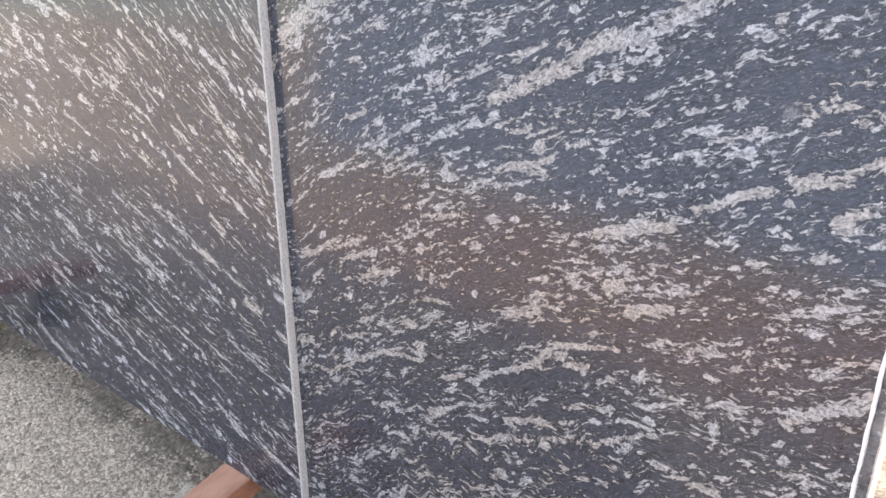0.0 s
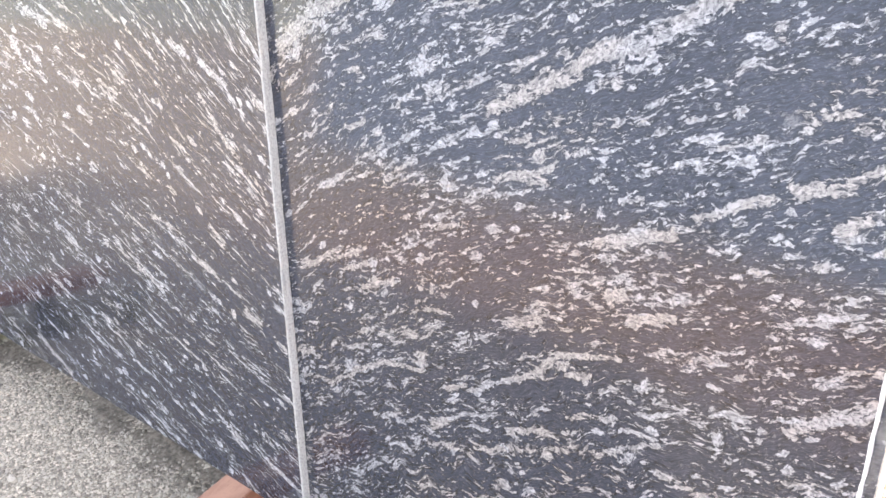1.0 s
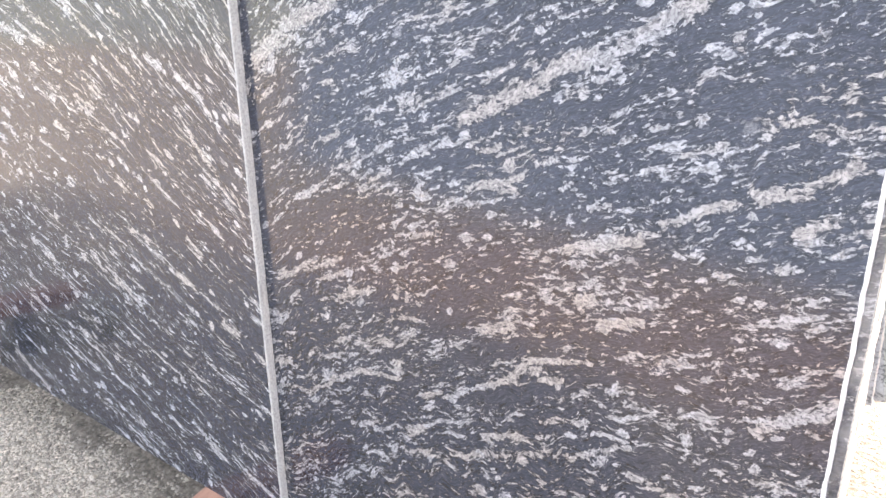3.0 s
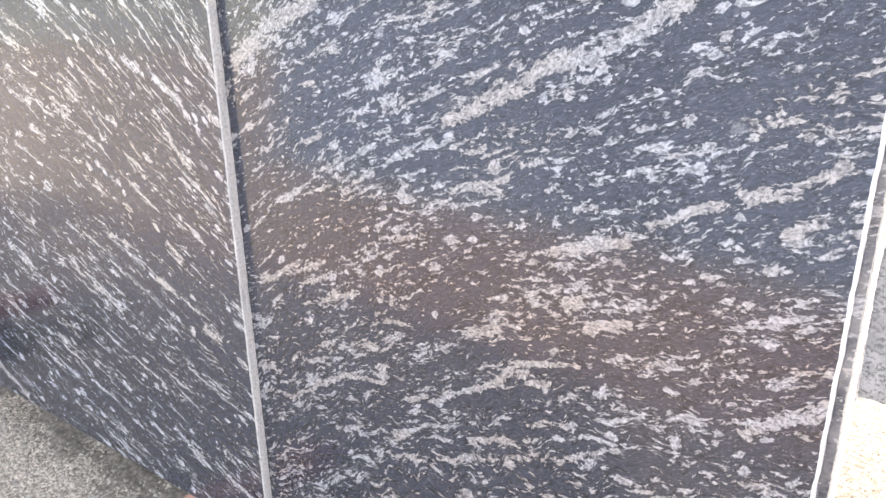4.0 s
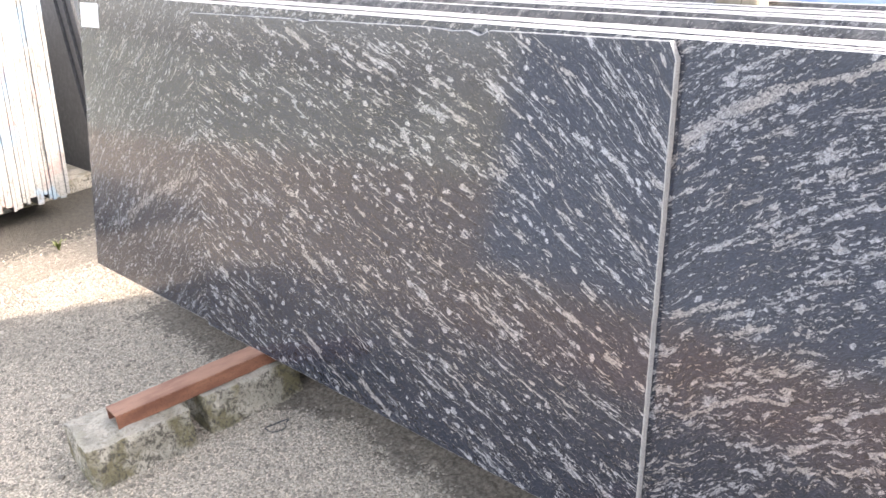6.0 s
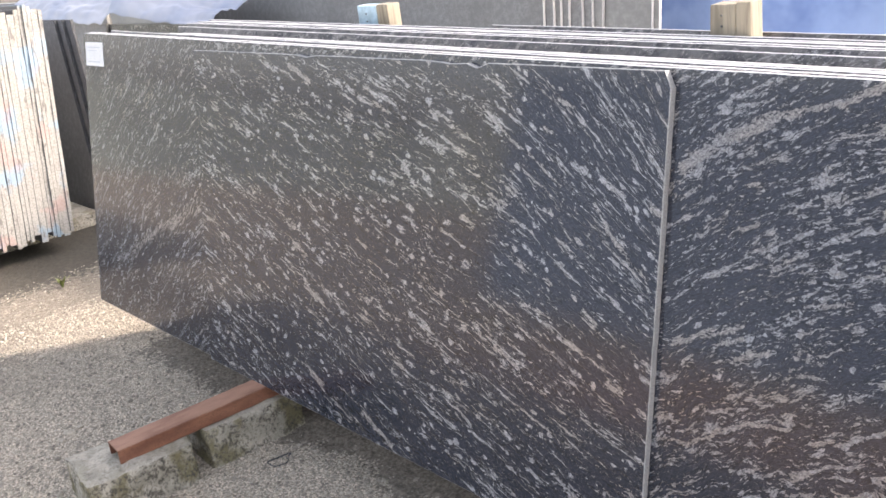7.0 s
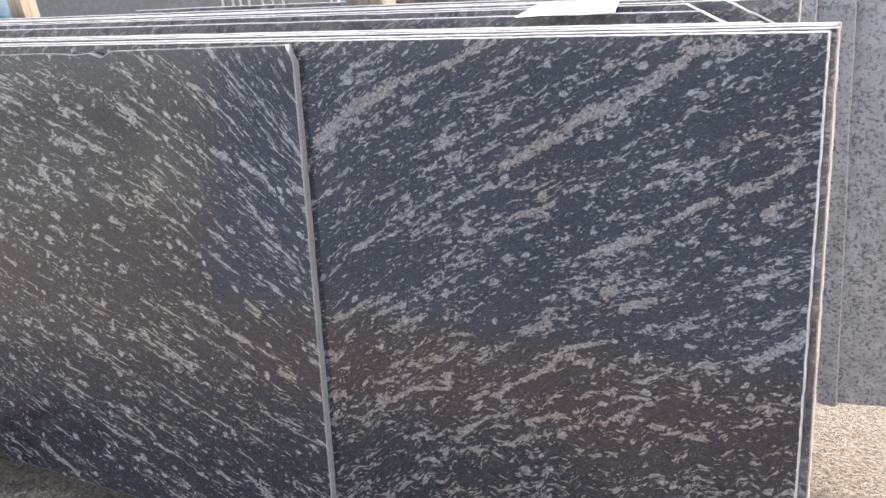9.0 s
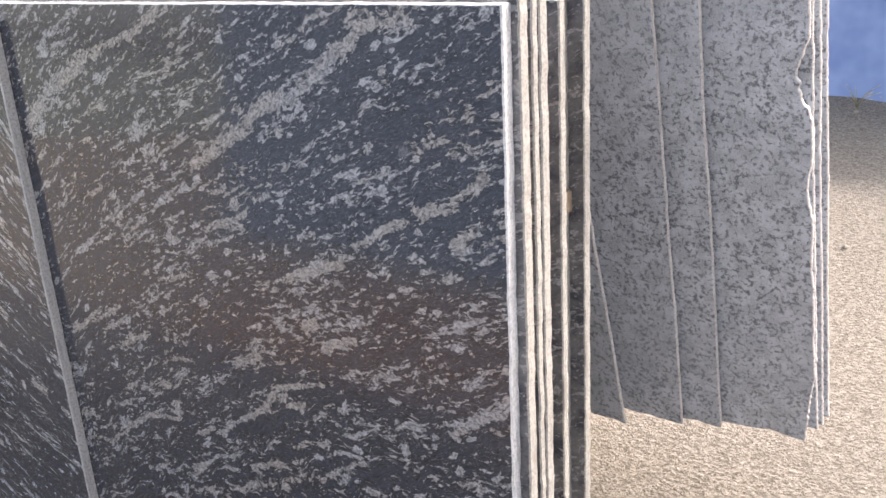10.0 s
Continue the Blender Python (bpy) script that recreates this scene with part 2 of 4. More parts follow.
    height = m.math("SUBTRACT", m.math("ADD", m.math("SUBTRACT", m.math("MULTIPLY", mid, 0.5), m.math("MULTIPLY", hollow, 1.0)), m.math("MULTIPLY", grit, 0.25)), m.math("MULTIPLY", m.math("MULTIPLY", grit_shadow, sandy), 0.35))
    return m.finish(colour, 0.92, m.bump(height, 0.9, 0.0075))


def loose_stone():
    m = Nodes("loose_stone")
    pick = m.node("NewGeometry").outputs["Random Per Island"]
    tone = m.mix(pick, (0.20, 0.176, 0.14), (0.56, 0.50, 0.40))
    speck = m.noise(m.where(), 400.0, 2.0)
    return m.finish(m.mix(m.math("MULTIPLY", m.step(speck, 0.5, 0.7), 0.4), tone, (0.12, 0.11, 0.10)), 0.9)


def mossy_concrete():
    """Cast concrete, chalky on top, its sides stained black and olive in blotches and pitted."""
    m = Nodes("mossy_concrete")
    p = m.where()
    pits = m.noise(m.stretch(p, 1.0, 1.0, 0.8), 105.0, 4.0, 0.72, 0.6)
    patch, moss, crust = m.noise(p, 14.0, 4.0, 0.6), m.noise(p, 6.0, 5.0, 0.65, 0.4), m.noise(p, 30.0, 4.0, 0.72, 1.0)
    upward = m.step(m.node("SeparateXYZ", {0: m.node("NewGeometry").outputs["True Normal"]}).outputs[2], 0.5, 0.9)
    worn = m.math("SUBTRACT", 1.0, m.math("MULTIPLY", upward, 0.62))
    colour = m.mix(m.step(patch, 0.35, 0.65), (0.41, 0.375, 0.30), (0.62, 0.57, 0.465))
    colour = m.mix(m.math("MULTIPLY", m.step(moss, 0.46, 0.60), m.math("MULTIPLY", worn, 0.85)), colour, (0.19, 0.165, 0.075))
    colour = m.mix(m.math("MULTIPLY", m.step(m.math("ADD", crust, m.math("MULTIPLY", pits, 0.55)), 0.75, 0.95), m.math("MULTIPLY", worn, 0.9)), colour, (0.095, 0.085, 0.068))
    colour = m.mix(m.math("MULTIPLY", m.step(pits, 0.53, 0.62), m.math("MULTIPLY", worn, 0.65)), colour, (0.10, 0.09, 0.075))
    return m.finish(colour, 0.95, m.bump(m.math("SUBTRACT", crust, m.math("MULTIPLY", pits, 0.9)), 1.0, 0.008))


def rusty_steel():
    m = Nodes("rust_red_primer_steel")
    p = m.where()
    a, b = m.noise(m.stretch(p, 20.0, 6.0, 20.0), 1.0, 5.0, 0.65), m.noise(p, 190.0, 3.0)
    colour = m.mix(m.step(a, 0.35, 0.7), (0.18, 0.072, 0.042), (0.33, 0.15, 0.086))
    colour = m.mix(m.math("MULTIPLY", m.step(b, 0.50, 0.68), 0.55), colour, (0.115, 0.05, 0.03))
    # faces that point up are coloured paler than the sides
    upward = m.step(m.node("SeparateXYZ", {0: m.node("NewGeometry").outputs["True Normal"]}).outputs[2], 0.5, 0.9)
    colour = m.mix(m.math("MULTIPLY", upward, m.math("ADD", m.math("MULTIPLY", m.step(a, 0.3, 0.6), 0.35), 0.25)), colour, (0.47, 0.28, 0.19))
    return m.finish(colour, 0.62, m.bump(b, 0.25, 0.001))


def timber(name, base):
    m = Nodes(name)
    p = m.where()
    rings = m.noise(m.stretch(p, 60.0, 60.0, 3.5), 1.0, 4.0, 0.6, 0.5)
    stain = m.noise(p, 12.0, 4.0, 0.6)
    colour = m.mix(m.step(rings, 0.35, 0.7), base, tuple(c * 0.55 for c in base))
    colour = m.mix(m.math("MULTIPLY", m.step(stain, 0.5, 0.72), 0.5), colour, tuple(c * 0.5 for c in base))
    return m.finish(colour, 0.8, m.bump(rings, 0.4, 0.002))


def sheeting(name, base, deep):
    m = Nodes(name)
    p = m.where()
    weave = m.noise(p, 240.0, 2.0)
    folds = m.noise(p, 2.2, 4.0, 0.6)
    colour = m.mix(m.step(folds, 0.35, 0.7), base, deep)
    return m.finish(colour, 0.5, m.bump(weave, 0.15, 0.001))


def painted_end():
    """White paint dabbed over slab ends, with streaks of red and blue marker and bare patches."""
    m = Nodes("white_painted_end")
    p = m.where()
    info = m.node("ObjectInfo").outputs["Random"]
    shift = m.node("CombineXYZ", {0: m.math("MULTIPLY", info, 7.0)}).outputs[0]
    q = m.node("VectorMath", {0: p, 1: shift}, operation="ADD").outputs[0]
    wear = m.noise(m.stretch(q, 20.0, 40.0, 9.0), 1.0, 5.0, 0.65)
    spot = m.node("NewGeometry").outputs["Position"]
    blue, red = m.noise(m.stretch(spot, 1.0, 6.0, 5.0), 1.0, 3.0), m.noise(m.stretch(spot, 2.0, 5.0, 4.0), 1.3, 3.0)
    colour = m.mix(m.step(m.noise(q, 120.0, 3.0), 0.4, 0.7), (0.355, 0.342, 0.312), (0.23, 0.22, 0.198))
    colour = m.mix(m.math("MULTIPLY", m.step(blue, 0.54, 0.64), 0.6), colour, (0.22, 0.36, 0.48))
    colour = m.mix(m.math("MULTIPLY", m.step(red, 0.56, 0.66), 0.35), colour, (0.46, 0.24, 0.21))
    colour = m.mix(m.math("MULTIPLY", m.step(wear, 0.58, 0.66), 0.8), colour, (0.13, 0.12, 0.11))
    return m.finish(colour, 0.8, m.bump(wear, 0.3, 0.002))


STONE = ((0.0205, 0.0235, 0.0325), (0.036, 0.0285, 0.0245), (0.36, 0.36, 0.37), (0.37, 0.341, 0.317))
GRANITE = granite("polished_dark_gneiss", STONE, (0.036, 0.0112), (0.0165, 0.0060), (0.021, 0.015), (0.580, 0.578, 0.95, 0.24))
GRANITE_EYED = granite("polished_dark_eyed_gneiss", (*STONE[:2], (0.46, 0.46, 0.465), (0.46, 0.43, 0.40)), (0.080, 0.0090), (0.0185, 0.0058), (0.024, 0.0160), (0.606, 0.606, 0.91, 0.26))
# paler, bluer than EDGE: sky light on a shaded end put into colour
END_FACE = sawn_edge("skylit_sawn_end", (0.57, 0.575, 0.58), (0.24, 0.24, 0.25), 0.9)
GRANITE_DUSTY = granite("dusty_dark_gneiss", STONE, (0.036, 0.0112), (0.0165, 0.0060), (0.021, 0.015), (0.580, 0.578, 0.95, 0.24), 0.30)
EDGE = sawn_edge("chalky_sawn_edge", (0.33, 0.32, 0.295), (0.15, 0.14, 0.13))
DUSTY_TOP = sawn_edge("dust_white_edge", (0.86, 0.825, 0.785), (0.42, 0.395, 0.37), 0.6)
EDGE_SMOOTH = sawn_edge("smooth_grey_edge", (0.46, 0.45, 0.43), (0.20, 0.20, 0.20))
GREY = speckled("grey_mottled_granite", (0.55, 0.575, 0.605), (0.140, 0.147, 0.161), 0.30)
GREY_EDGE = sawn_edge("pale_sawn_edge", (0.60, 0.575, 0.55), (0.24, 0.235, 0.23), 1.0)
DARK = speckled("dark_grey_granite", (0.085, 0.085, 0.09), (0.05, 0.05, 0.055), 0.35)
DUSTY = speckled("dusty_grey_granite", (0.28, 0.28, 0.275), (0.19, 0.19, 0.19), 0.6)
PALE_DUSTY = speckled("pale_dusty_granite", (0.31, 0.31, 0.30), (0.24, 0.24, 0.235), 0.6)
GROUND = gravel_ground()
CONCRETE = mossy_concrete()
STEEL = rusty_steel()
TIMBER = timber("sawn_timber", (0.31, 0.27, 0.20))
OLD_WOOD = timber("old_brown_wood", (0.15, 0.115, 0.08))
BLUE_PAINT = plain("faded_blue_paint", (0.36, 0.50, 0.58), 0.2, 30.0, 0.6)
BLUE_SHEET = sheeting("blue_plastic_sheet", (0.30, 0.42, 0.68), (0.15, 0.24, 0.50))
PALE_SHEET = sheeting("pale_plastic_sheet", (0.47, 0.48, 0.52), (0.31, 0.35, 0.45))
PAPER = plain("white_paper", (0.82, 0.82, 0.80), 0.04, 30.0, 0.7, 200.0, 0.1)
INK = plain("grey_print", (0.62, 0.64, 0.66), 0.1, 60.0, 0.7)
PAINTED = painted_end()
WALL = plain("weathered_plaster", (0.40, 0.39, 0.36), 0.15, 1.2, 0.9, 30.0, 0.4)
# for an unseen upright that stands in for the bluish thing the slabs mirror
MIRRORED_BLUE = plain("mirrored_blue_grey", (0.160, 0.208, 0.275), 0.2, 0.6, 0.9, 20.0, 0.4)
REFLECTED_OLIVE = plain("reflected_olive", (0.29, 0.318, 0.29), 0.2, 0.6, 0.9, 20.0, 0.4)
SHADED_EARTH = plain("shaded_earth", (0.205, 0.178, 0.14), 0.45, 90.0, 0.95, 190.0, 1.0)
# dark twig; also slab ends coloured as if the sun missed them
TWIG_AND_SHADED_END = plain("twig_and_shaded_end", (0.06, 0.062, 0.065), 0.3, 40.0, 0.95)
STRAW = plain("dry_grass", (0.55, 0.50, 0.33), 0.3, 60.0, 0.7)
LEAF = plain("weed_leaf", (0.30, 0.33, 0.12), 0.3, 60.0, 0.6)
PEBBLE = loose_stone()


# ---------------------------------------------------------------- mesh tools
def part(name, bm, material, parent=None, label=""):
    mesh = bpy.data.meshes.new(name)
    bm.to_mesh(mesh)
    bm.free()
    for mat in material if isinstance(material, (list, tuple)) else [material]:
        mesh.materials.append(mat)
    ob = new(name, mesh)
    if parent is not None:
        ob.parent = parent
    if label:
        ob["label"] = label
    return ob


def rng_noise(seed):
    """Smooth one-dimensional noise, about -1 to 1."""
    def value(x, scale):
        return noise.noise((x * scale, seed * 3.17, seed * 1.3))
    return value


def quad_noise(x, y, scale, seed, octaves=3):
    """Smooth noise on arrays, about -1 to 1."""
    total, amp = np.zeros_like(x), 1.0
    gen = np.random.RandomState(seed)
    for _ in range(octaves):
        table = gen.uniform(-1, 1, (64, 64))
        fx, fy = x * scale, y * scale
        ix, iy = np.floor(fx).astype(int), np.floor(fy).astype(int)
        tx, ty = fx - ix, fy - iy
        tx, ty = tx * tx * (3 - 2 * tx), ty * ty * (3 - 2 * ty)
        at = lambda a, b: table[a % 64, b % 64]
        total += amp * ((at(ix, iy) * (1 - tx) + at(ix + 1, iy) * tx) * (1 - ty) + (at(ix, iy + 1) * (1 - tx) + at(ix + 1, iy + 1) * tx) * ty)
        amp, scale = amp * 0.5, scale * 2.03
    return total


def box(bm, x0, x1, y0, y1, z0, z1, bevel=0.0, segments=2):
    made = bmesh.ops.create_cube(bm, size=1.0, matrix=Matrix.LocRotScale(((x0 + x1) / 2, (y0 + y1) / 2, (z0 + z1) / 2), None, (x1 - x0, y1 - y0, z1 - z0)))
    if bevel:
        edges = list({e for v in made["verts"] for e in v.link_edges})
        bmesh.ops.bevel(bm, geom=edges, offset=bevel, segments=segments, affect="EDGES", profile=0.6)
    return made


def slab_mesh(name, xs, bottom, top, left, right, thick, materials, flow=None, veins=None, rows=2, reflected=None):
    """A slab standing on its own axes: x along, y into the stack, z up the slab. bottom and top are heights
    over x, left and right are offsets over height; the rim is chamfered and slightly ragged."""
    n, k = len(xs), rows
    lo, hi = np.array([bottom(x) for x in xs]), np.array([top(x) for x in xs])
    v = np.linspace(0, 1, k)
    gx, gs = np.repeat(np.array(xs)[:, None], k, 1), lo[:, None] + (hi - lo)[:, None] * v[None]
    ends = np.array(xs)
    near_left, near_right = np.clip(1 - (ends - ends[0]) / 0.12, 0, 1)[:, None], np.clip(1 - (ends[-1] - ends) / 0.12, 0, 1)[:, None]
    gx += near_left * np.array([left(s) for s in gs[0]])[None] + near_right * np.array([right(s) for s in gs[-1]])[None]
    ch = 0.0018
    front_x, front_s = gx.copy(), gs.copy()
    front_x[0] += ch
    front_x[-1] -= ch
    front_s[:, 0] += ch
    front_s[:, -1] -= ch
    verts = [(x, 0.0, s) for x, s in zip(front_x.ravel(), front_s.ravel())]
    faces, mats = [], []
    for i in range(n - 1):
        for j in range(k - 1):
            faces.append((i * k + j, (i + 1) * k + j, (i + 1) * k + j + 1, i * k + j + 1))
            mats.append(0)
    ring = [(i, 0) for i in range(n)] + [(n - 1, j) for j in range(1, k)] + [(i, k - 1) for i in range(n - 2, -1, -1)] + [(0, j) for j in range(k - 2, 0, -1)]
    levels = []
    for depth in (ch, thick):
        levels.append(len(verts))
        verts += [(gx[i, j], depth, gs[i, j]) for i, j in ring]
    size = len(ring)
    for a in range(size):
        b = (a + 1) % size
        fa, fb = ring[a][0] * k + ring[a][1], ring[b][0] * k + ring[b][1]
        faces += [(fb, fa, levels[0] + a, levels[0] + b), (levels[0] + b, levels[0] + a, levels[1] + a, levels[1] + b)]
        on_top = ring[a][1] == k - 1 and ring[b][1] == k - 1
        mats += [min(2, len(materials) - 1) if on_top else 1] * 2
    faces.append(tuple(levels[1] + a for a in range(size)))
    mats.append(0)
    mesh = bpy.data.meshes.new(name)
    mesh.from_pydata(verts, [], faces)
    mesh.polygons.foreach_set("material_index", mats)
    for m in materials:
        mesh.materials.append(m)
    pts = np.array(verts)
    if flow is not None:
        uv = mesh.attributes.new("flow", "FLOAT_VECTOR", "POINT")
        uv.data.foreach_set("vector", np.stack(flow(pts[:, 0], pts[:, 2]), 1).ravel())
        va = mesh.attributes.new("vein", "FLOAT", "POINT")
        va.data.foreach_set("value", veins(pts[:, 0], pts[:, 2]) if veins else np.zeros(len(pts)))
        ru = mesh.attributes.new("reflected", "FLOAT", "POINT")
        ru.data.foreach_set("value", reflected(pts[:, 0], pts[:, 2]) if reflected else np.zeros(len(pts)))
    mesh.update()
    return mesh


def ragged(seed, amount=0.0009, scale=45.0):
    f = rng_noise(seed)
    return lambda t: amount * (f(t, scale) + 0.6 * f(t, scale * 3.7))


# ---------------------------------------------------------------- ground
def make_ground():
    bm = bmesh.new()
    rings, sides = [0.0, 1, 2, 3.5, 5, 8, 14, 30, 80, 300, 1500], 48
    last = None
    centre = bm.verts.new((-0.8, 0.3, 0))
    for r in rings[1:]:
        ring = []
        for a in range(sides):
            x, y = -0.8 + r * math.cos(2 * math.pi * a / sides), 0.3 + r * math.sin(2 * math.pi * a / sides)
            ring.append(bm.verts.new((x, y, 0.0)))
        for a in range(sides):
            b = (a + 1) % sides
            bm.faces.new((centre, ring[a], ring[b]) if last is None else (last[a], ring[a], ring[b], last[b]))
        last = ring
    return tagged(part("ground", bm, GROUND), "worn grey gravelly asphalt yard with pale dust", "ground", kind="structure")


make_ground()

# ---------------------------------------------------------------- the front slabs
LEAN = -10.7                      # the rack leans the slabs back
RACK_Z = 0.179                    # top of the steel channels
THICK = 0.0165
STACK = pose(0, 0, RACK_Z, LEAN, 0, 0)
STACK_GROUP = "slabs leaning in the front rack"


def streaks(lines, seed, ragged_by=0.004):
    """How strongly a place lies on one of the pale bands: each line is a width, a strength and its course."""
    def value(x, s):
        wx = x + ragged_by * quad_noise(x, s, 28.0, seed)
        ws = s + ragged_by * quad_noise(x, s, 34.0, seed + 1)
        out = np.zeros_like(x)
        for width, strength, *course in lines:
            pts = np.array(course, float).reshape(-1, 2)
            if len(pts) == 1:
                pts = np.repeat(pts, 2, 0)
            best = np.full_like(x, 9.0)
            for (ax, ay), (bx, by) in zip(pts[:-1], pts[1:]):
                ex, ey = bx - ax, by - ay
                t = np.clip(((wx - ax) * ex + (ws - ay) * ey) / (ex * ex + ey * ey + 1e-9), 0, 1)
                best = np.minimum(best, np.hypot(wx - ax - t * ex, ws - ay - t * ey))
            out = np.maximum(out, strength * np.clip(1.3 - best / (0.75 * width), 0, 1))
        return out
    return value


def patches(spots):
    """Warm zones where the stone mirrors sunlit ground, put into its colour: centre, half width and half height of
    each.
    """
    def value(x, s):
        out = np.zeros_like(x)
        for cx, cs, rx, rs in spots:
            out = np.maximum(out, np.exp(-((x - cx) / rx) ** 2 - ((s - cs - 0.2 * (x - cx)) / rs) ** 2))
        return np.clip(0.3 * (out + 0.25 * quad_noise(x, s, 6.0, 77) * out), 0, 1)
    return value


def flow_rear(x, s):
    """Bands that climb to the right, wavier low down."""
    low = np.clip((0.75 - s) / 0.5, 0, 1)
    v = s - 0.46 * x - 0.45 * np.minimum(0, x + 1.8) - 0.05 * np.sin(2.2 * x + 0.6) + 0.0058 * low * np.sin(85 * x + 20 * s + 3 * quad_noise(x, s, 5.0, 8)) + 0.011 * quad_noise(x, s, 4.0, 5)
    u = x + 0.4 * s + 0.02 * quad_noise(x, s, 4.0, 6)
    return u, v, np.full_like(x, 0.37)


def flow_front(x, s):
    """Bands that fall to the right, steeper towards the upper right corner."""
    steep = np.clip(x + 0.55, 0, 1) ** 2 * np.clip((s - 0.25) / 0.6, 0, 1)
    v = s + 0.34 * x + 0.75 * steep + 0.007 * quad_noise(x, s, 4.0, 15)
    u = x - 0.40 * s + 0.02 * quad_noise(x, s, 4.0, 16)
    return u, v, np.full_like(x, 2.41)


REAR_BANDS_HIGH = [
    (0.020, 1.0, 0.027, 0.874, 0.091, 0.922, 0.156, 0.958, 0.242, 0.991),
    (0.014, 0.9, 0.242, 0.991, 0.333, 1.018, 0.387, 1.043),
    (0.015, 1.0, 0.409, 0.841, 0.462, 0.865, 0.517, 0.885, 0.542, 0.917, 0.608, 0.938),
    (0.016, 0.95, 0.608, 0.938, 0.661, 0.968, 0.695, 0.996, 0.724, 1.017, 0.792, 1.023),
    (0.014, 0.5, 0.711, 1.025, 0.799, 1.041),
    (0.017, 1.0, 0.753, 0.973), (0.010, 0.9, 0.561, 0.886, 0.589, 0.900),
    (0.014, 1.0, 0.789, 0.820, 0.832, 0.830, 0.855, 0.844, 0.881, 0.865),
    (0.012, 1.0, 0.834, 0.789, 0.857, 0.801), (0.007, 0.8, 0.705, 0.847, 0.747, 0.865),
    (0.007, 0.8, 0.779, 0.891, 0.826, 0.904), (0.010, 0.8, 0.417, 0.754, 0.490, 0.768),
]
REAR_BANDS_LOW = [
    (0.011, 1.0, 0.568, 0.707, 0.661, 0.734), (0.012, 0.8, 0.684, 0.766, 0.727, 0.787, 0.765, 0.802),
    (0.013, 1.0, 0.817, 0.547, 0.853, 0.575, 0.899, 0.608), (0.014, 0.9, 0.038, 0.527, 0.109, 0.564, 0.176, 0.599),
    (0.007, 1.0, 0.010, 0.313, 0.089, 0.334, 0.159, 0.382, 0.200, 0.408, 0.287, 0.426),
    (0.009, 1.0, 0.334, 0.412, 0.393, 0.439, 0.482, 0.490, 0.525, 0.537, 0.605, 0.563),
    (0.011, 0.9, 0.441, 0.388, 0.501, 0.409), (0.010, 0.9, 0.584, 0.409, 0.633, 0.444, 0.667, 0.463),
    (0.014, 0.6, 0.292, 0.297, 0.377, 0.326, 0.468, 0.366, 0.574, 0.412), (0.010, 0.9, 0.672, 0.421, 0.750, 0.421),
]
REAR_BANDS_SMALL = [
    (0.014, 0.9, 0.275, 0.211), (0.007, 0.8, 0.252, 0.634, 0.313, 0.661, 0.370, 0.681),
    (0.009, 0.6, 0.072, 0.661, 0.134, 0.698), (0.009, 0.7, 0.241, 0.728, 0.283, 0.750),
    (0.035, 0.75, -2.561, 0.209, -2.190, 0.399, -1.881, 0.521), (0.012, 0.6, -2.501, 0.873, -2.240, 1.002),
]
FRONT_BANDS = [
    (0.008, 0.80, -0.493, 0.960, -0.422, 0.901, -0.321, 0.846, -0.256, 0.803), (0.009, 0.80, -0.163, 0.777, -0.103, 0.702, -0.038, 0.653, -0.016, 0.622),
    (0.009, 0.80, -0.356, 0.521, -0.271, 0.512), (0.009, 0.80, -0.411, 0.359, -0.339, 0.342, -0.270, 0.326),
    (0.012, 0.80, -0.225, 0.854, -0.179, 0.835), (0.011, 0.70, -0.711, 0.875, -0.610, 0.849), (0.011, 0.75, -1.234, 0.141, -1.137, 0.113),
]
# the largest crystals: centre, half length along the flow, half width
REAR_EYES = [
    (0.178, 0.857, 0.010, 0.008), (0.248, 0.821, 0.010, 0.006), (0.172, 0.779, 0.020, 0.007), (0.113, 0.685, 0.018, 0.006), (0.299, 0.809, 0.020, 0.005), (0.449, 0.809, 0.018, 0.005),
    (0.567, 0.783, 0.015, 0.006), (0.480, 0.774, 0.023, 0.006), (0.330, 0.777, 0.028, 0.005), (0.606, 0.768, 0.015, 0.005), (0.150, 0.558, 0.030, 0.006), (0.199, 0.542, 0.030, 0.010),
    (0.304, 0.531, 0.010, 0.007), (0.459, 0.566, 0.027, 0.010), (0.597, 0.644, 0.012, 0.015), (0.645, 0.626, 0.025, 0.010), (0.017, 0.363, 0.010, 0.014), (0.208, 0.316, 0.030, 0.011),
    (0.314, 0.345, 0.014, 0.010), (0.473, 0.399, 0.022, 0.009), (0.551, 0.516, 0.022, 0.007), (0.570, 0.462, 0.036, 0.008), (0.829, 0.748, 0.012, 0.006), (0.885, 0.572, 0.015, 0.008),
]
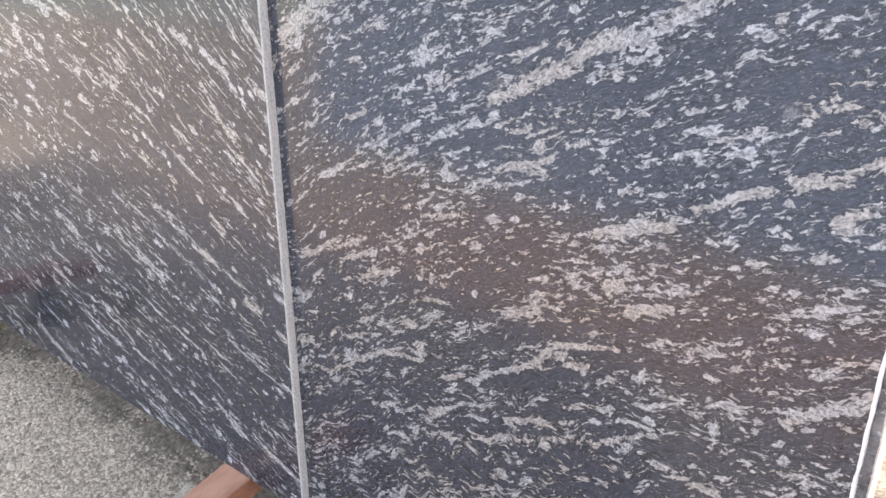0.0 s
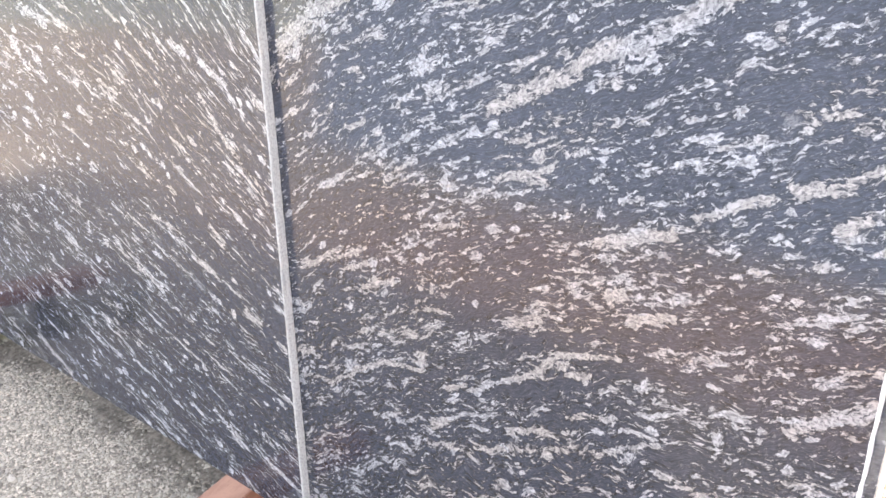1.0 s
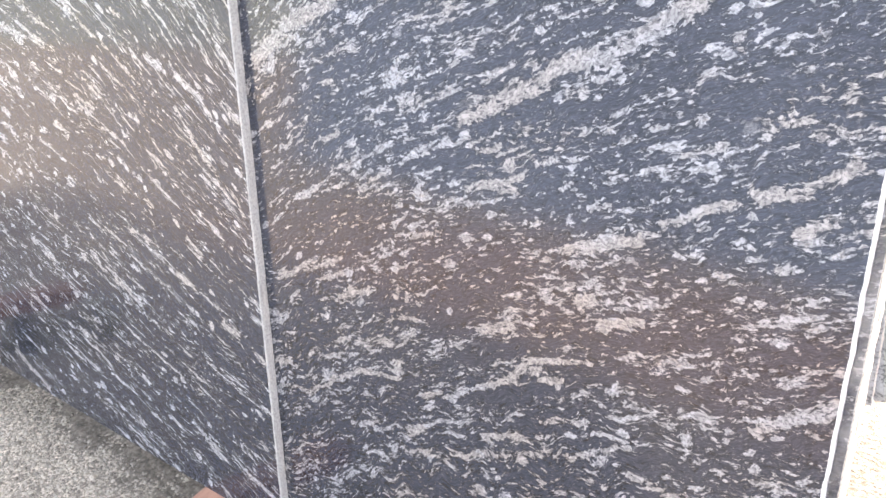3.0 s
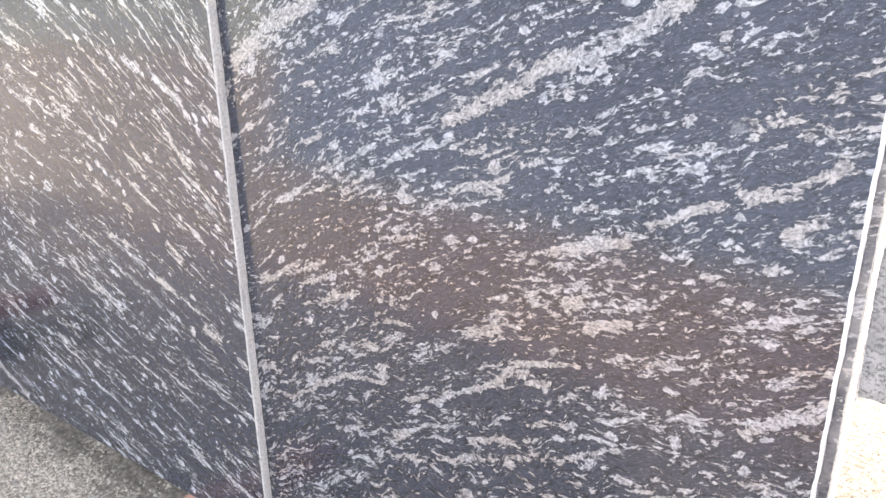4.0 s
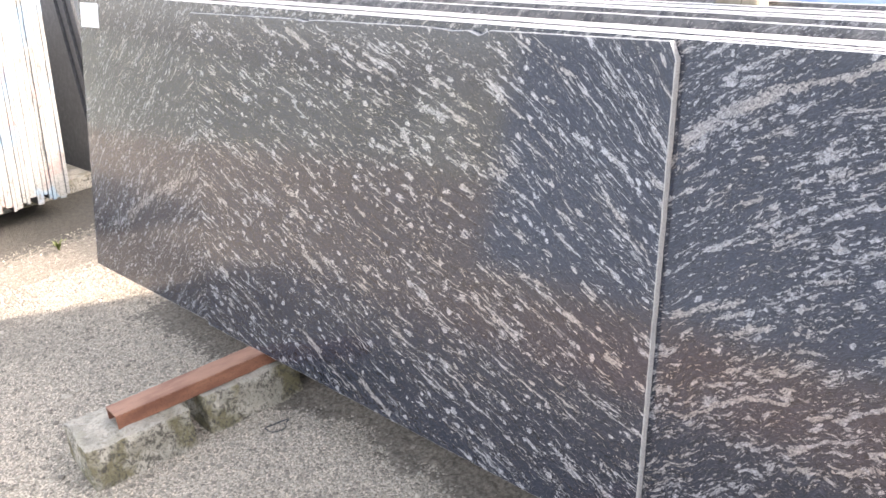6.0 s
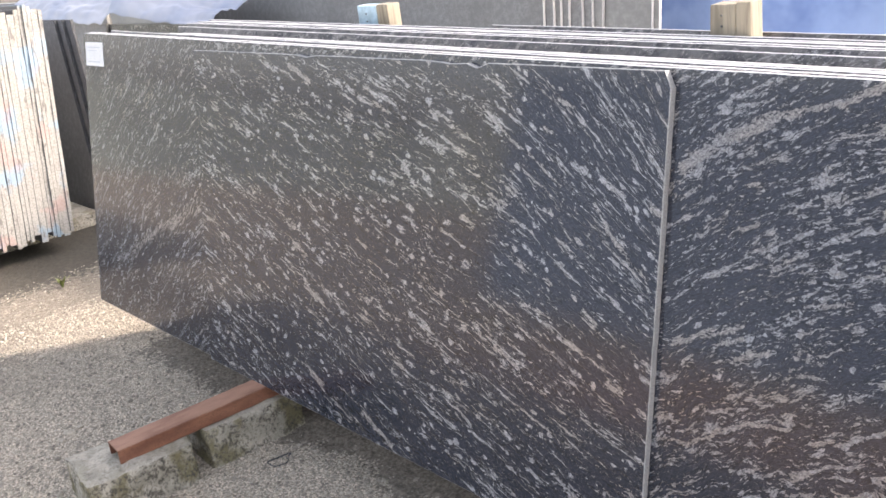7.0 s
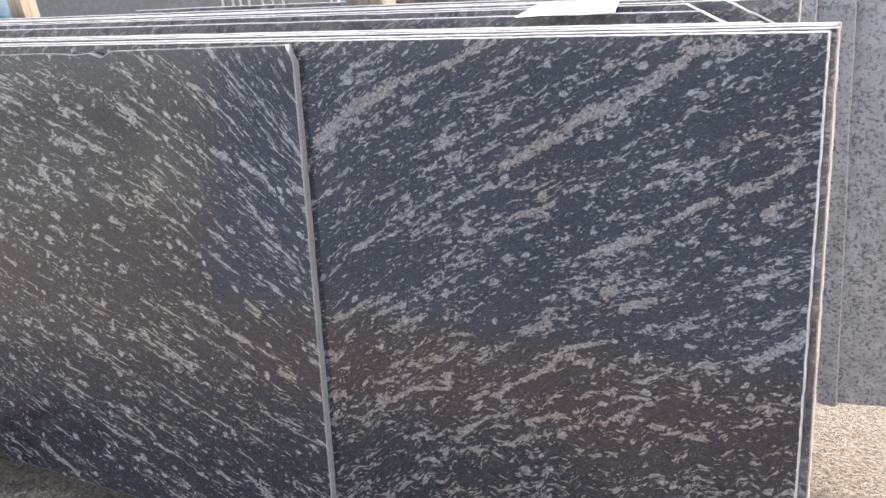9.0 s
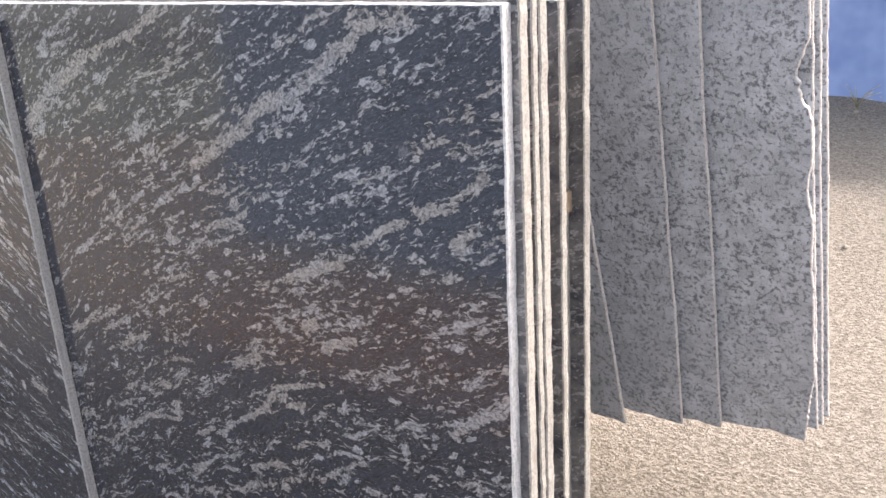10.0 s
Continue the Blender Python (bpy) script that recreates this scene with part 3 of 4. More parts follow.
FRONT_EYES = [
    (-1.226, 1.004, 0.052, 0.013), (-0.761, 0.781, 0.014, 0.011), (-0.657, 0.852, 0.036, 0.013), (-0.858, 0.932, 0.034, 0.007), (-0.536, 0.685, 0.018, 0.013), (-0.436, 0.750, 0.024, 0.006),
    (-0.364, 0.700, 0.032, 0.006), (-0.250, 0.977, 0.022, 0.006), (-0.294, 0.918, 0.010, 0.008), (-0.208, 0.848, 0.016, 0.014), (-0.115, 0.814, 0.026, 0.006), (-0.021, 0.785, 0.010, 0.009),
    (-0.283, 0.586, 0.009, 0.008), (-0.160, 0.538, 0.020, 0.008), (-0.940, 0.562, 0.016, 0.010), (-0.088, 0.398, 0.014, 0.013), (-0.202, 0.458, 0.024, 0.008), (-0.874, 0.044, 0.070, 0.011),
    (-0.206, 0.132, 0.040, 0.008), (-1.169, 0.372, 0.045, 0.014), (-1.681, 0.223, 0.024, 0.014), (-1.167, 0.118, 0.040, 0.011), (-1.238, 0.495, 0.036, 0.011), (-0.393, 0.380, 0.040, 0.008),
]


def eyes(spots, slope):
    """Short bands for the large crystals, laid along the flow."""
    run = math.hypot(1.0, slope)
    for x, s, half, wide in spots:
        dx, ds = half / run, half * slope / run
        yield (1.2 * wide, 0.95, x - dx, s - ds, x + dx, s + ds)


FRONT_REFLECTED = ((-0.50, 0.80, 0.09, 0.16), (-0.40, 0.47, 0.35, 0.10), (-1.15, 0.60, 0.22, 0.08))
REAR_REFLECTED = ((0.42, 0.50, 0.30, 0.10), (0.10, 0.62, 0.12, 0.07), (0.62, 0.62, 0.16, 0.06), (0.5, 0.22, 0.3, 0.08))


def front_top(x):
    """The cut top with two shallow breaks and a clipped corner."""
    rise = 1.0585 + (1.052 - 1.0585) * (x + 1.834) / 1.834
    nick = 0.012 * max(0, 1 - abs(x + 0.515) / 0.035) + 0.005 * max(0, 1 - abs(x + 0.60) / 0.09) + 0.006 * max(0, 1 - abs(x + 1.19) / 0.05)
    return rise - nick - 0.030 * min(1, max(0, (x + 0.016) / 0.014)) + ragged(3, 0.0008)(x)


def spread(x0, x1, step, extra=()):
    xs = list(np.linspace(x0, x1, max(2, int((x1 - x0) / step) + 1)))
    return sorted(set(xs) | set(extra))


def add_slab(mesh, d, label, lean=STACK):
    ob = new("granite_slab", mesh)
    ob.matrix_world = lean @ Matrix.Translation((0, d, 0))
    return tagged(ob, label, "stone slab", STACK_GROUP, "thing")


add_slab(slab_mesh("front_slab", spread(-1.80, 0.0, 0.0042, (-0.016, -0.009, -0.002)), lambda x: -0.001 + ragged(4)(x), front_top, lambda s: -0.034 * s / 1.05 + ragged(5)(s),
                   ragged(6, 0.0008), THICK, [GRANITE_EYED, EDGE_SMOOTH], flow_front, streaks(FRONT_BANDS + list(eyes(FRONT_EYES, -0.42)), 21), 250, patches(FRONT_REFLECTED)), 0.0,
         "shorter polished dark granite slab, falling pale streaks, clipped corner")
def rear_veins(x, s):
    """The bands of the long slab; its far end is sparser."""
    return streaks(REAR_BANDS_HIGH + REAR_BANDS_LOW + REAR_BANDS_SMALL + list(eyes(REAR_EYES, 0.42)), 31)(x, s) - 0.12 * np.clip((-1.75 - x) / 0.25, 0, 1)


add_slab(slab_mesh("rear_slab", spread(-2.77, -1.75, 0.0065) + spread(-1.70, -0.05, 0.05) + spread(-0.02, 0.9075, 0.0038), lambda x: 0.0 + ragged(8)(x), lambda x: 1.058 - 0.0189 * x + ragged(9)(x) - 0.012 * max(0, 1 - (x + 2.77) / 0.02), ragged(10),
                   lambda s: 0.022 * (s - 1.04) + ragged(11, 0.0010, 47.0)(s), THICK, [GRANITE, END_FACE, DUSTY_TOP], flow_rear, rear_veins, 270, patches(REAR_REFLECTED)), 0.0172,
         "long polished dark granite slab with pale bands climbing across it")


def stacked(d, x0, x1, h, slope, seed, label, chip=None, thick=0.0142):
    """A slab further back in the rack; chip is where its corner is broken away and how steeply."""
    def top(x):
        s = h - slope * x + ragged(seed, 0.0007, 14.0)(x)
        return s - min(0.045, max(0.0, (x - chip[0]) * chip[1])) * (1 + 0.12 * noise.noise((x * 60, seed, 0))) if chip else s
    mesh = slab_mesh("stacked_slab", spread(x0, x1, 0.03 if chip is None else 0.008), lambda x: 0.0, top, ragged(seed + 1, 0.0015), lambda s: 0.014 * (s - 1.0) + ragged(seed + 2, 0.0013, 52.0)(s), thick, [GRANITE_DUSTY, EDGE, DUSTY_TOP], flow_rear, None, 130)
    return add_slab(mesh, d, label)


BEHIND = "dark granite slab with a pale sawn edge, packed behind others"
for d, x0, x1, h, slope, thick in ((0.0345, -2.75, 0.9155, 1.0620, 0.0186, 0.0155), (0.0680, -2.62, 0.910, 1.0665, 0.0205, 0.0105), (0.0835, -2.16, 0.910, 1.0690, 0.0205, 0.0150), (0.1010, -2.10, 0.80, 1.0715, 0.0205, 0.0145)):
    stacked(d, x0, x1, h, slope, int(d * 10000), BEHIND, None, thick)
BROKEN = "dark granite slab with a broken corner, standing apart in the rack"
stacked(0.255, -2.43, 0.838, 1.089, 0.0213, 91, BROKEN, (0.67, 0.55))
for k in range(8):
    d = 0.330 + 0.0168 * k
    stacked(d, -2.50 + 0.02 * (k % 3), (0.80, 0.824, 0.808, 0.60, 0.64, 0.58, 0.61, 0.59)[k], 1.101 + 0.0027 * k + 0.0016 * math.sin(2.4 * k), 0.0215, 3300 + 10 * k, BEHIND, (None if k > 1 else ((0.623, 0.5), (0.69, 0.51))[k]), 0.0162)
stacked(0.545, -1.0, 0.58, 1.131, 0.02, 133, BEHIND)


def make_spacer(x, y, z, high, wide):
    bm = bmesh.new()
    box(bm, -0.05, 0.0, -wide / 2, wide / 2, 0, high, 0.002, 1)
    ob = part("wooden_spacer", bm, OLD_WOOD)
    ob.matrix_world = pose(x, y, z, LEAN, 0, 0)
    return tagged(ob, "small wooden spacer wedged between two slabs", "spacer", "spacers in the rack")


# ---------------------------------------------------------------- rack supports
def make_channel(x, y0, y1, z0, z1, turn=0.0, width=0.08):
    """A folded steel channel lying open side down."""
    t, x0, x1 = 0.005, -width / 2, width / 2
    bm = bmesh.new()
    outline = [(x0, z0), (x0, z1), (x1, z1), (x1, z0), (x1 - t, z0), (x1 - t, z1 - t), (x0 + t, z1 - t), (x0 + t, z0)]
    near, far = [bm.verts.new((x, y0, z)) for x, z in outline], [bm.verts.new((x, y1, z)) for x, z in outline]
    for a in range(8):
        b = (a + 1) % 8
        bm.faces.new((near[a], far[a], far[b], near[b]))
    for side in (near, far):
        for a, b, c, e in ((0, 1, 6, 7), (1, 2, 5, 6), (2, 3, 4, 5)):
            bm.faces.new([side[i] for i in (a, b, c, e)])
    bmesh.ops.recalc_face_normals(bm, faces=bm.faces)
    bmesh.ops.bevel(bm, geom=[e for e in bm.edges if abs(e.verts[0].co.y - e.verts[1].co.y) > 0.1], offset=0.0018, segments=2, affect="EDGES")
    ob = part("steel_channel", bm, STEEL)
    ob.matrix_world = pose(x, 0, 0, 0, 0, turn)
    return tagged(ob, "rust-red primed steel channel laid on concrete blocks", "steel beam", "rack beams")


def make_block(x, y, z, sx, sy, sz, turn, seed):
    bm = bmesh.new()
    box(bm, -sx / 2, sx / 2, -sy / 2, sy / 2, 0, sz, 0.009, 2)
    bmesh.ops.subdivide_edges(bm, edges=bm.edges[:], cuts=15, use_grid_fill=True)
    for v in bm.verts:
        k = noise.noise_vector(v.co * 14 + Vector((seed, 0, 0))) * 0.009 + noise.noise_vector(v.co * 55 + Vector((0, seed, 0))) * 0.0045
        v.co += k * (0.3 if v.co.z < 0.004 else 1.0)
        v.co.z = max(v.co.z, 0.0)
    for f in bm.faces:
        f.smooth = True
    ob = part("concrete_block", bm, CONCRETE)
    ob.matrix_world = pose(x, y, z, 0, 0, turn)
    return tagged(ob, "rough weathered concrete block with moss and dark pitting", "concrete block", "rack blocks")


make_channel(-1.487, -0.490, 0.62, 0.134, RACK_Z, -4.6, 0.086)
make_block(-1.545, -0.442, -0.009, 0.234, 0.318, 0.143, -5.5, 1)
make_block(-1.518, -0.062, -0.009, 0.202, 0.336, 0.143, -5, 2)
make_block(-1.55, 0.50, 0, 0.19, 0.32, 0.134, 1, 3)
make_channel(-0.194, -0.30, 0.62, 0.134, RACK_Z)
make_block(-0.20, -0.20, 0, 0.20, 0.31, 0.134, 2, 4)
make_block(-0.19, 0.30, 0, 0.20, 0.31, 0.134, -1, 5)


# ---------------------------------------------------------------- posts, papers
def make_post(x, y, z, wide, deep, high, turn, label, painted):
    """A squared timber post of two nailed boards, standing between the slabs."""
    high -= z
    post = new("timber_post")
    post.matrix_world = pose(x, y, z, 0, 0, turn)
    for name, x0, x1, tone, top in (("board", -wide / 2, wide * 0.13, BLUE_PAINT if painted else TIMBER, high - 0.004), ("board", wide * 0.14, wide / 2, TIMBER, high)):
        bm = bmesh.new()
        box(bm, x0, x1, -deep / 2, deep / 2, 0, top, 0.004, 2)
        bmesh.ops.subdivide_edges(bm, edges=[e for e in bm.edges if abs(e.verts[0].co.z - e.verts[1].co.z) > 0.5], cuts=24)
        for v in bm.verts:
            v.co += noise.noise_vector(v.co * 9 + Vector((x * 3, 0, 0))) * 0.003
            v.co.z = max(v.co.z, 0)
        part(name, bm, tone, post, "faded blue painted board" if tone is BLUE_PAINT else "")
    for k in range(2):
        bm = bmesh.new()
        bmesh.ops.create_cone(bm, cap_ends=True, segments=8, radius1=0.0025, radius2=0.0025, depth=0.004, matrix=pose(-wide * 0.2, -deep / 2 - 0.001, high - 0.03 - 0.025 * k, 90))
        part("nail", bm, DARK, post)
    return tagged(post, label, "post", "timber posts of the rack")


make_post(-0.156, 0.690, 0.165, 0.104, 0.055, 1.272, 0, "sawn timber post of two boards standing between slabs", False)
make_post(-1.515, 0.735, 0.165, 0.165, 0.055, 1.282, 0, "timber post with one faded blue board standing between slabs", True)


def make_paper():
    bm = bmesh.new()
    bmesh.ops.create_grid(bm, x_segments=16, y_segments=10, size=0.5)
    for v in bm.verts:
        x, y = v.co.x, v.co.y
        v.co = Vector((x * (0.170 - 0.03 * y) - 0.019 * y, y * 0.118 + 0.012 * x, 0.0022 * noise.noise((x * 3, y * 2, 4)) + 0.0035 - 0.012 * x * 0.3))
    bmesh.ops.solidify(bm, geom=bm.faces[:], thickness=-0.0012)
    ob = part("paper_sheet", bm, PAPER)
    ob.matrix_world = pose(0.430, 0.473, 1.1945, 0, 0, 0)
    return tagged(ob, "blank white sheet lying across the slab tops", "paper")


for y, z, high, wide in ((0.370, 0.850, 0.022, 0.03), (0.452, 0.840, 0.032, 0.036)):
    make_spacer(0.806, y, z, high, wide)
make_paper()
bm = bmesh.new()
box(bm, -2.4, 0.30, 0.63, 0.80, 0, 0.165, 0.006)
bmesh.ops.subdivide_edges(bm, edges=[e for e in bm.edges if e.calc_length() > 1], cuts=60)
for v in bm.verts:
    v.co += noise.noise_vector(v.co * 6) * 0.004
    v.co.z = max(v.co.z, 0)
tagged(part("timber_sleeper", bm, TIMBER), "long squared timber lying under the rack in shade", "timber")


def make_sticker():
    bm = bmesh.new()
    box(bm, 0, 0.165, -0.0006, 0, 0, 0.092, 0.0)
    ob = part("paper_label", bm, PAPER)
    for x0, x1, z0, z1 in ((0.02, 0.14, 0.070, 0.074), (0.02, 0.11, 0.058, 0.061), (0.02, 0.13, 0.014, 0.019)):
        bm = bmesh.new()
        box(bm, x0, x1, -0.0011, -0.0005, z0, z1)
        part("print_line", bm, INK, ob)
    ob.matrix_world = STACK @ Matrix.Translation((-2.752, 0.0168, 0.982))
    return tagged(ob, "white paper label stuck on the polished slab", "label")


make_sticker()

# ---------------------------------------------------------------- grey slabs leaning from the other side
GREY_GROUP = "grey slabs leaning on the far side of the rack"


def grey_slab(x0, x1, y, z0, tall, seed, tilt=0.0, notch=None, lean=4.6):
    foot = rng_noise(seed + 50)

    def side(s):
        out = ragged(seed, 0.0016, 75.0)(s) + 0.002 * foot(s, 5.0) + tilt * s
        for at, deep, span in notch or ():
            out -= deep * max(0.0, 1 - abs(s - at) / span) ** 0.7 * (0.9 + 0.2 * noise.noise((s * 110, seed, 3)))
        return out

    mesh = slab_mesh("grey_slab", spread(x0, x1, 0.025), lambda x: 0.012 * foot(x, 9.0) + 0.006 * foot(x, 31.0), lambda x: tall, ragged(seed + 1), side, 0.0068, [GREY, GREY_EDGE], None, None, 260)
    ob = new("grey_granite_slab", mesh)
    ob.matrix_world = pose(0, y, z0, lean, 0, 0)
    return tagged(ob, "grey mottled granite slab with pale rough edges", "stone slab", GREY_GROUP, "thing")


grey_slab(-1.3, 0.657, 0.832, 0.146, 1.015, 201, -0.012)
grey_slab(-1.2, 0.769, 0.866, 0.150, 1.015, 202, 0.032)
grey_slab(-1.25, 0.842, 0.888, 0.150, 1.015, 203, 0.024)
grey_slab(-1.2, 1.018, 0.912, 0.146, 1.015, 204, 0.003, ((0.765, 0.024, 0.055), (0.72, 0.008, 0.03), (0.56, 0.010, 0.05), (0.0, 0.022, 0.16), (0.42, 0.004, 0.05)))
for k in range(3):
    grey_slab(-1.2, 1.015 + 0.005 * k, 0.934 + 0.021 * k, 0.162, 1.0, 205 + k, 0.003)
make_channel(0.12, 0.72, 1.25, 0.09, 0.140)
make_channel(-0.9, 0.72, 1.25, 0.09, 0.140)
for x in (0.12, -0.9):
    make_block(x, 0.98, 0, 0.20, 0.40, 0.09, 1, 7 + x)

# ---------------------------------------------------------------- stack with white painted ends
PAINT_GROUP = "slabs with white painted ends"
gen = random.Random(11)
y = -0.32
while y < 0.455:
    wide = gen.choice((0.020, 0.024, 0.030, 0.036))
    x1, foot = -4.20 + gen.uniform(-0.004, 0.004), gen.uniform(0.0, 0.06)
    mesh = slab_mesh("painted_slab", spread(-6.4, x1, 0.6), lambda x: foot, lambda x: 1.262 + 0.02 * math.sin(y * 40), lambda s: 0.0, ragged(int(y * 1000) + 900, 0.004, 8.0), wide, [DARK, PAINTED], None, None, 30)
    ob = new("granite_slab", mesh)
    ob.matrix_world = pose(0, y, 0.085, -6.3, 0, 0)
    tagged(ob, "slab on edge with a white painted end and colour streaks", "stone slab", PAINT_GROUP, "thing")
    y += wide + gen.choice((0.0006, 0.001, 0.0015, 0.003))
bm = bmesh.new()
box(bm, -5.0, -4.55, -0.45, 0.75, 0, 0.085, 0.008)
tagged(part("concrete_sleeper", bm, CONCRETE), "long concrete sleeper in the shade under slabs", "concrete block")

for k in range(3):
    # ends are coloured near black to put them in shade
    mesh = slab_mesh("plain_slab", spread(-7.0, -4.98 + 0.07 * k, 0.3), lambda x: 0.0, lambda x: 1.215, lambda s: 0.0, lambda s: 0.33 * (1.215 - s), 0.02, [DUSTY, TWIG_AND_SHADED_END], None, None, 12)
    ob = new("granite_slab", mesh)
    ob.matrix_world = pose(0, y + 0.34 + 0.023 * k, 0.0, -6.3, 0, 0)
    tagged(ob, "dull dark grey slab reaching past white painted ends", "stone slab", PAINT_GROUP, "thing")

# ---------------------------------------------------------------- covered stack behind on the same side
for k in range(4):
    mesh = slab_mesh("covered_slab", spread(-8.6, -6.68 if k == 0 else -4.75 - 0.1 * k, 0.1), lambda x: 0.0, lambda x: 0.935 if k == 0 else 0.925, lambda s: 0.0, ragged(720 + k, 0.002), 0.02, [DUSTY if k == 0 else GRANITE, EDGE], flow_front, None, 30)
    ob = new("granite_slab", mesh)
    ob.matrix_world = pose(0, 1.84 + 0.022 * k, 0.10, -9, 0, 0)
    tagged(ob, "dull grey dusty slab partly covered by pale sheeting" if k == 0 else "dark streaked slab partly covered by pale sheeting", "stone slab", "covered slabs", "thing")
for x in (-7.6, -5.6):
    make_block(x, 2.0, 0, 0.2, 0.6, 0.10, 0, 31 + x)


def make_pale_tarp():
    bm = bmesh.new()
    bmesh.ops.create_grid(bm, x_segments=90, y_segments=40, size=0.5)
    for v in bm.verts:
        a, b = v.co.x + 0.5, v.co.y + 0.5
        x = -9.0 + 4.17 * a
        lift = 0.085 * max(0.0, min((x + 6.66) / 0.20, (-5.45 - x) / 1.0, 1.0))
        z = 1.03 + 0.03 * max(0.0, min(1.0, -6.9 - x)) + lift + 0.27 * b ** 0.8 - 0.22 * max(0, (x + 5.7)) * b + 0.05 * noise.noise((x * 2.2, b * 2.5, 1)) * min(1, b * 6) + 0.018 * noise.noise((x * 7, b * 7, 2))
        v.co = Vector((x, 1.93 + 0.34 * b + 0.02 * noise.noise((x * 5, b * 3, 8)), z))
    bmesh.ops.solidify(bm, geom=bm.faces[:], thickness=0.002)
    for f in bm.faces:
        f.smooth = True
    return tagged(part("plastic_tarpaulin", bm, PALE_SHEET), "crumpled pale bluish plastic sheet over stacked slabs", "tarpaulin")


make_pale_tarp()

# ---------------------------------------------------------------- yard behind
gen = random.Random(5)
for k, (x1, dy) in enumerate(((-2.36, 0.0), (-2.31, 0.022), (-2.28, 0.045), (-2.24, 0.066), (-2.17, 0.088), (-2.12, 0.110), (-2.07, 0.132), (-1.78, 0.155), (-1.75, 0.176))):
    mesh = slab_mesh("far_slab", spread(-6.2, x1, 0.5), lambda x: 0.0, lambda x: 1.62 + 0.02 * math.sin(k), lambda s: 0.0, ragged(800 + k, 0.003, 6.0), 0.018, [DUSTY if k < 6 else PALE_DUSTY, DUSTY_TOP], None, None, 20)
    ob = new("granite_slab", mesh)
    ob.matrix_world = pose(0, 2.45 + dy, 0.12, -5, 0, 0)
    tagged(ob, "tall dark grey slab with a pale edge, far row", "stone slab", "far row of slabs", "thing")
for k in range(3):
    mesh = slab_mesh("far_slab", spread(-12.0, -8.6 - 0.15 * k, 0.5), lambda x: 0.0, lambda x: 1.03, lambda s: 0.0, ragged(860 + k, 0.003, 6.0), 0.03, [PALE_DUSTY, EDGE, DUSTY_TOP], None, None, 10)
    ob = new("granite_slab", mesh)
    ob.matrix_world = pose(0, 2.75 + 0.034 * k, 0.12, -5, 0, 0)
    tagged(ob, "pale dusty slab with a white top edge, far row", "stone slab", "far row of slabs", "thing")
for x in (-11.0, -9.4):
    make_block(x, 2.85, 0, 0.25, 0.6, 0.12, 0, 51 + x)
for x in (-5.2, -3.0):
    make_block(x, 2.55, 0, 0.25, 0.6, 0.12, 0, 41 + x)


def make_blue_tarp():
    bm = bmesh.new()
    bmesh.ops.create_grid(bm, x_segments=140, y_segments=30, size=0.5)
    for v in bm.verts:
        a, b = v.co.x + 0.5, v.co.y + 0.5
        x = -2.75 + 9.0 * a
        fold = 0.10 * noise.noise((x * 1.1, b * 0.8, 3)) + 0.05 * noise.noise((x * 3.2, b * 1.5, 9)) + 0.02 * noise.noise((x * 8, b * 3, 5))
        high = min(1.95, max(0.62, 1.3 - 0.3 * (x + 1.5)))
        v.co = Vector((x, 3.25 + fold * min(1.0, high) - 0.12 * (1 - b) ** 2, -0.012 + high * b))
    bmesh.ops.solidify(bm, geom=bm.faces[:], thickness=0.002)
    for f in bm.faces:
        f.smooth = True
    return tagged(part("plastic_tarpaulin", bm, BLUE_SHEET), "blue plastic sheet hung in folds down to the ground", "tarpaulin")


make_blue_tarp()
bm = bmesh.new()
box(bm, -14, 14, 5.2, 5.4, 0, 1.4)
tagged(part("wall_north", bm, WALL), "plain weathered yard wall", "wall", kind="structure")
# unseen walls, added only for the polished slabs to reflect
for name, material, label, extent in (("reflected_wall_west", REFLECTED_OLIVE, "unseen olive-beige wall added for the slabs to reflect", (-14.2, -14.0, -12.0, -1.2, 0, 1.6)), ("reflected_wall_south", REFLECTED_OLIVE, "unseen olive-beige wall added for the slabs to reflect", (-14.0, -3.85, -12.2, -12.0, 0, 1.9)),
                                      ("mirrored_blue_stand_in", MIRRORED_BLUE, "unseen blue-grey stand-in for the bluish thing mirrored in the slabs", (-3.85, 9.0, -3.75, -3.55, 0, 1.78))):
    bm = bmesh.new()
    box(bm, *extent)
    tagged(part(name, bm, material), label, "wall", kind="structure")


# ---------------------------------------------------------------- weeds and loose stones
def make_weed(x, y, high, count, seed, label, tone, broad):
    r = random.Random(seed)
    weed = new("weed")
    weed.matrix_world = pose(x, y, 0)
    for k in range(count):
        a, lean, length = r.uniform(0, 6.28), r.uniform(0.15, 0.8), high * r.uniform(0.6, 1.1)
        side = Vector((-math.sin(a), math.cos(a), 0))
        bm = bmesh.new()
        last = None
        for j in range(6):
            t = j / 5
            spot = Vector((math.cos(a), math.sin(a), 0)) * lean * length * t * t + Vector((0, 0, length * t * (1 - 0.35 * t * lean)))
            half = side * length * broad * (math.sin(math.pi * (0.12 + 0.88 * t)) + 0.05)
            pair = (bm.verts.new(spot - half), bm.verts.new(spot + half + Vector((0, 0, 0.002))))
            if last:
                bm.faces.new((last[0], last[1], pair[1], pair[0]))
            last = pair
        bmesh.ops.solidify(bm, geom=bm.faces[:], thickness=0.0008)
        part("leaf", bm, tone, weed)
    return tagged(weed, label, "weed")


make_weed(-3.62, 0.14, 0.075, 11, 1, "small pale green weed growing out of the yard", LEAF, 0.16)
make_weed(0.60, 3.02, 0.13, 14, 2, "dry grass tuft at the foot of the blue sheet", STRAW, 0.018)
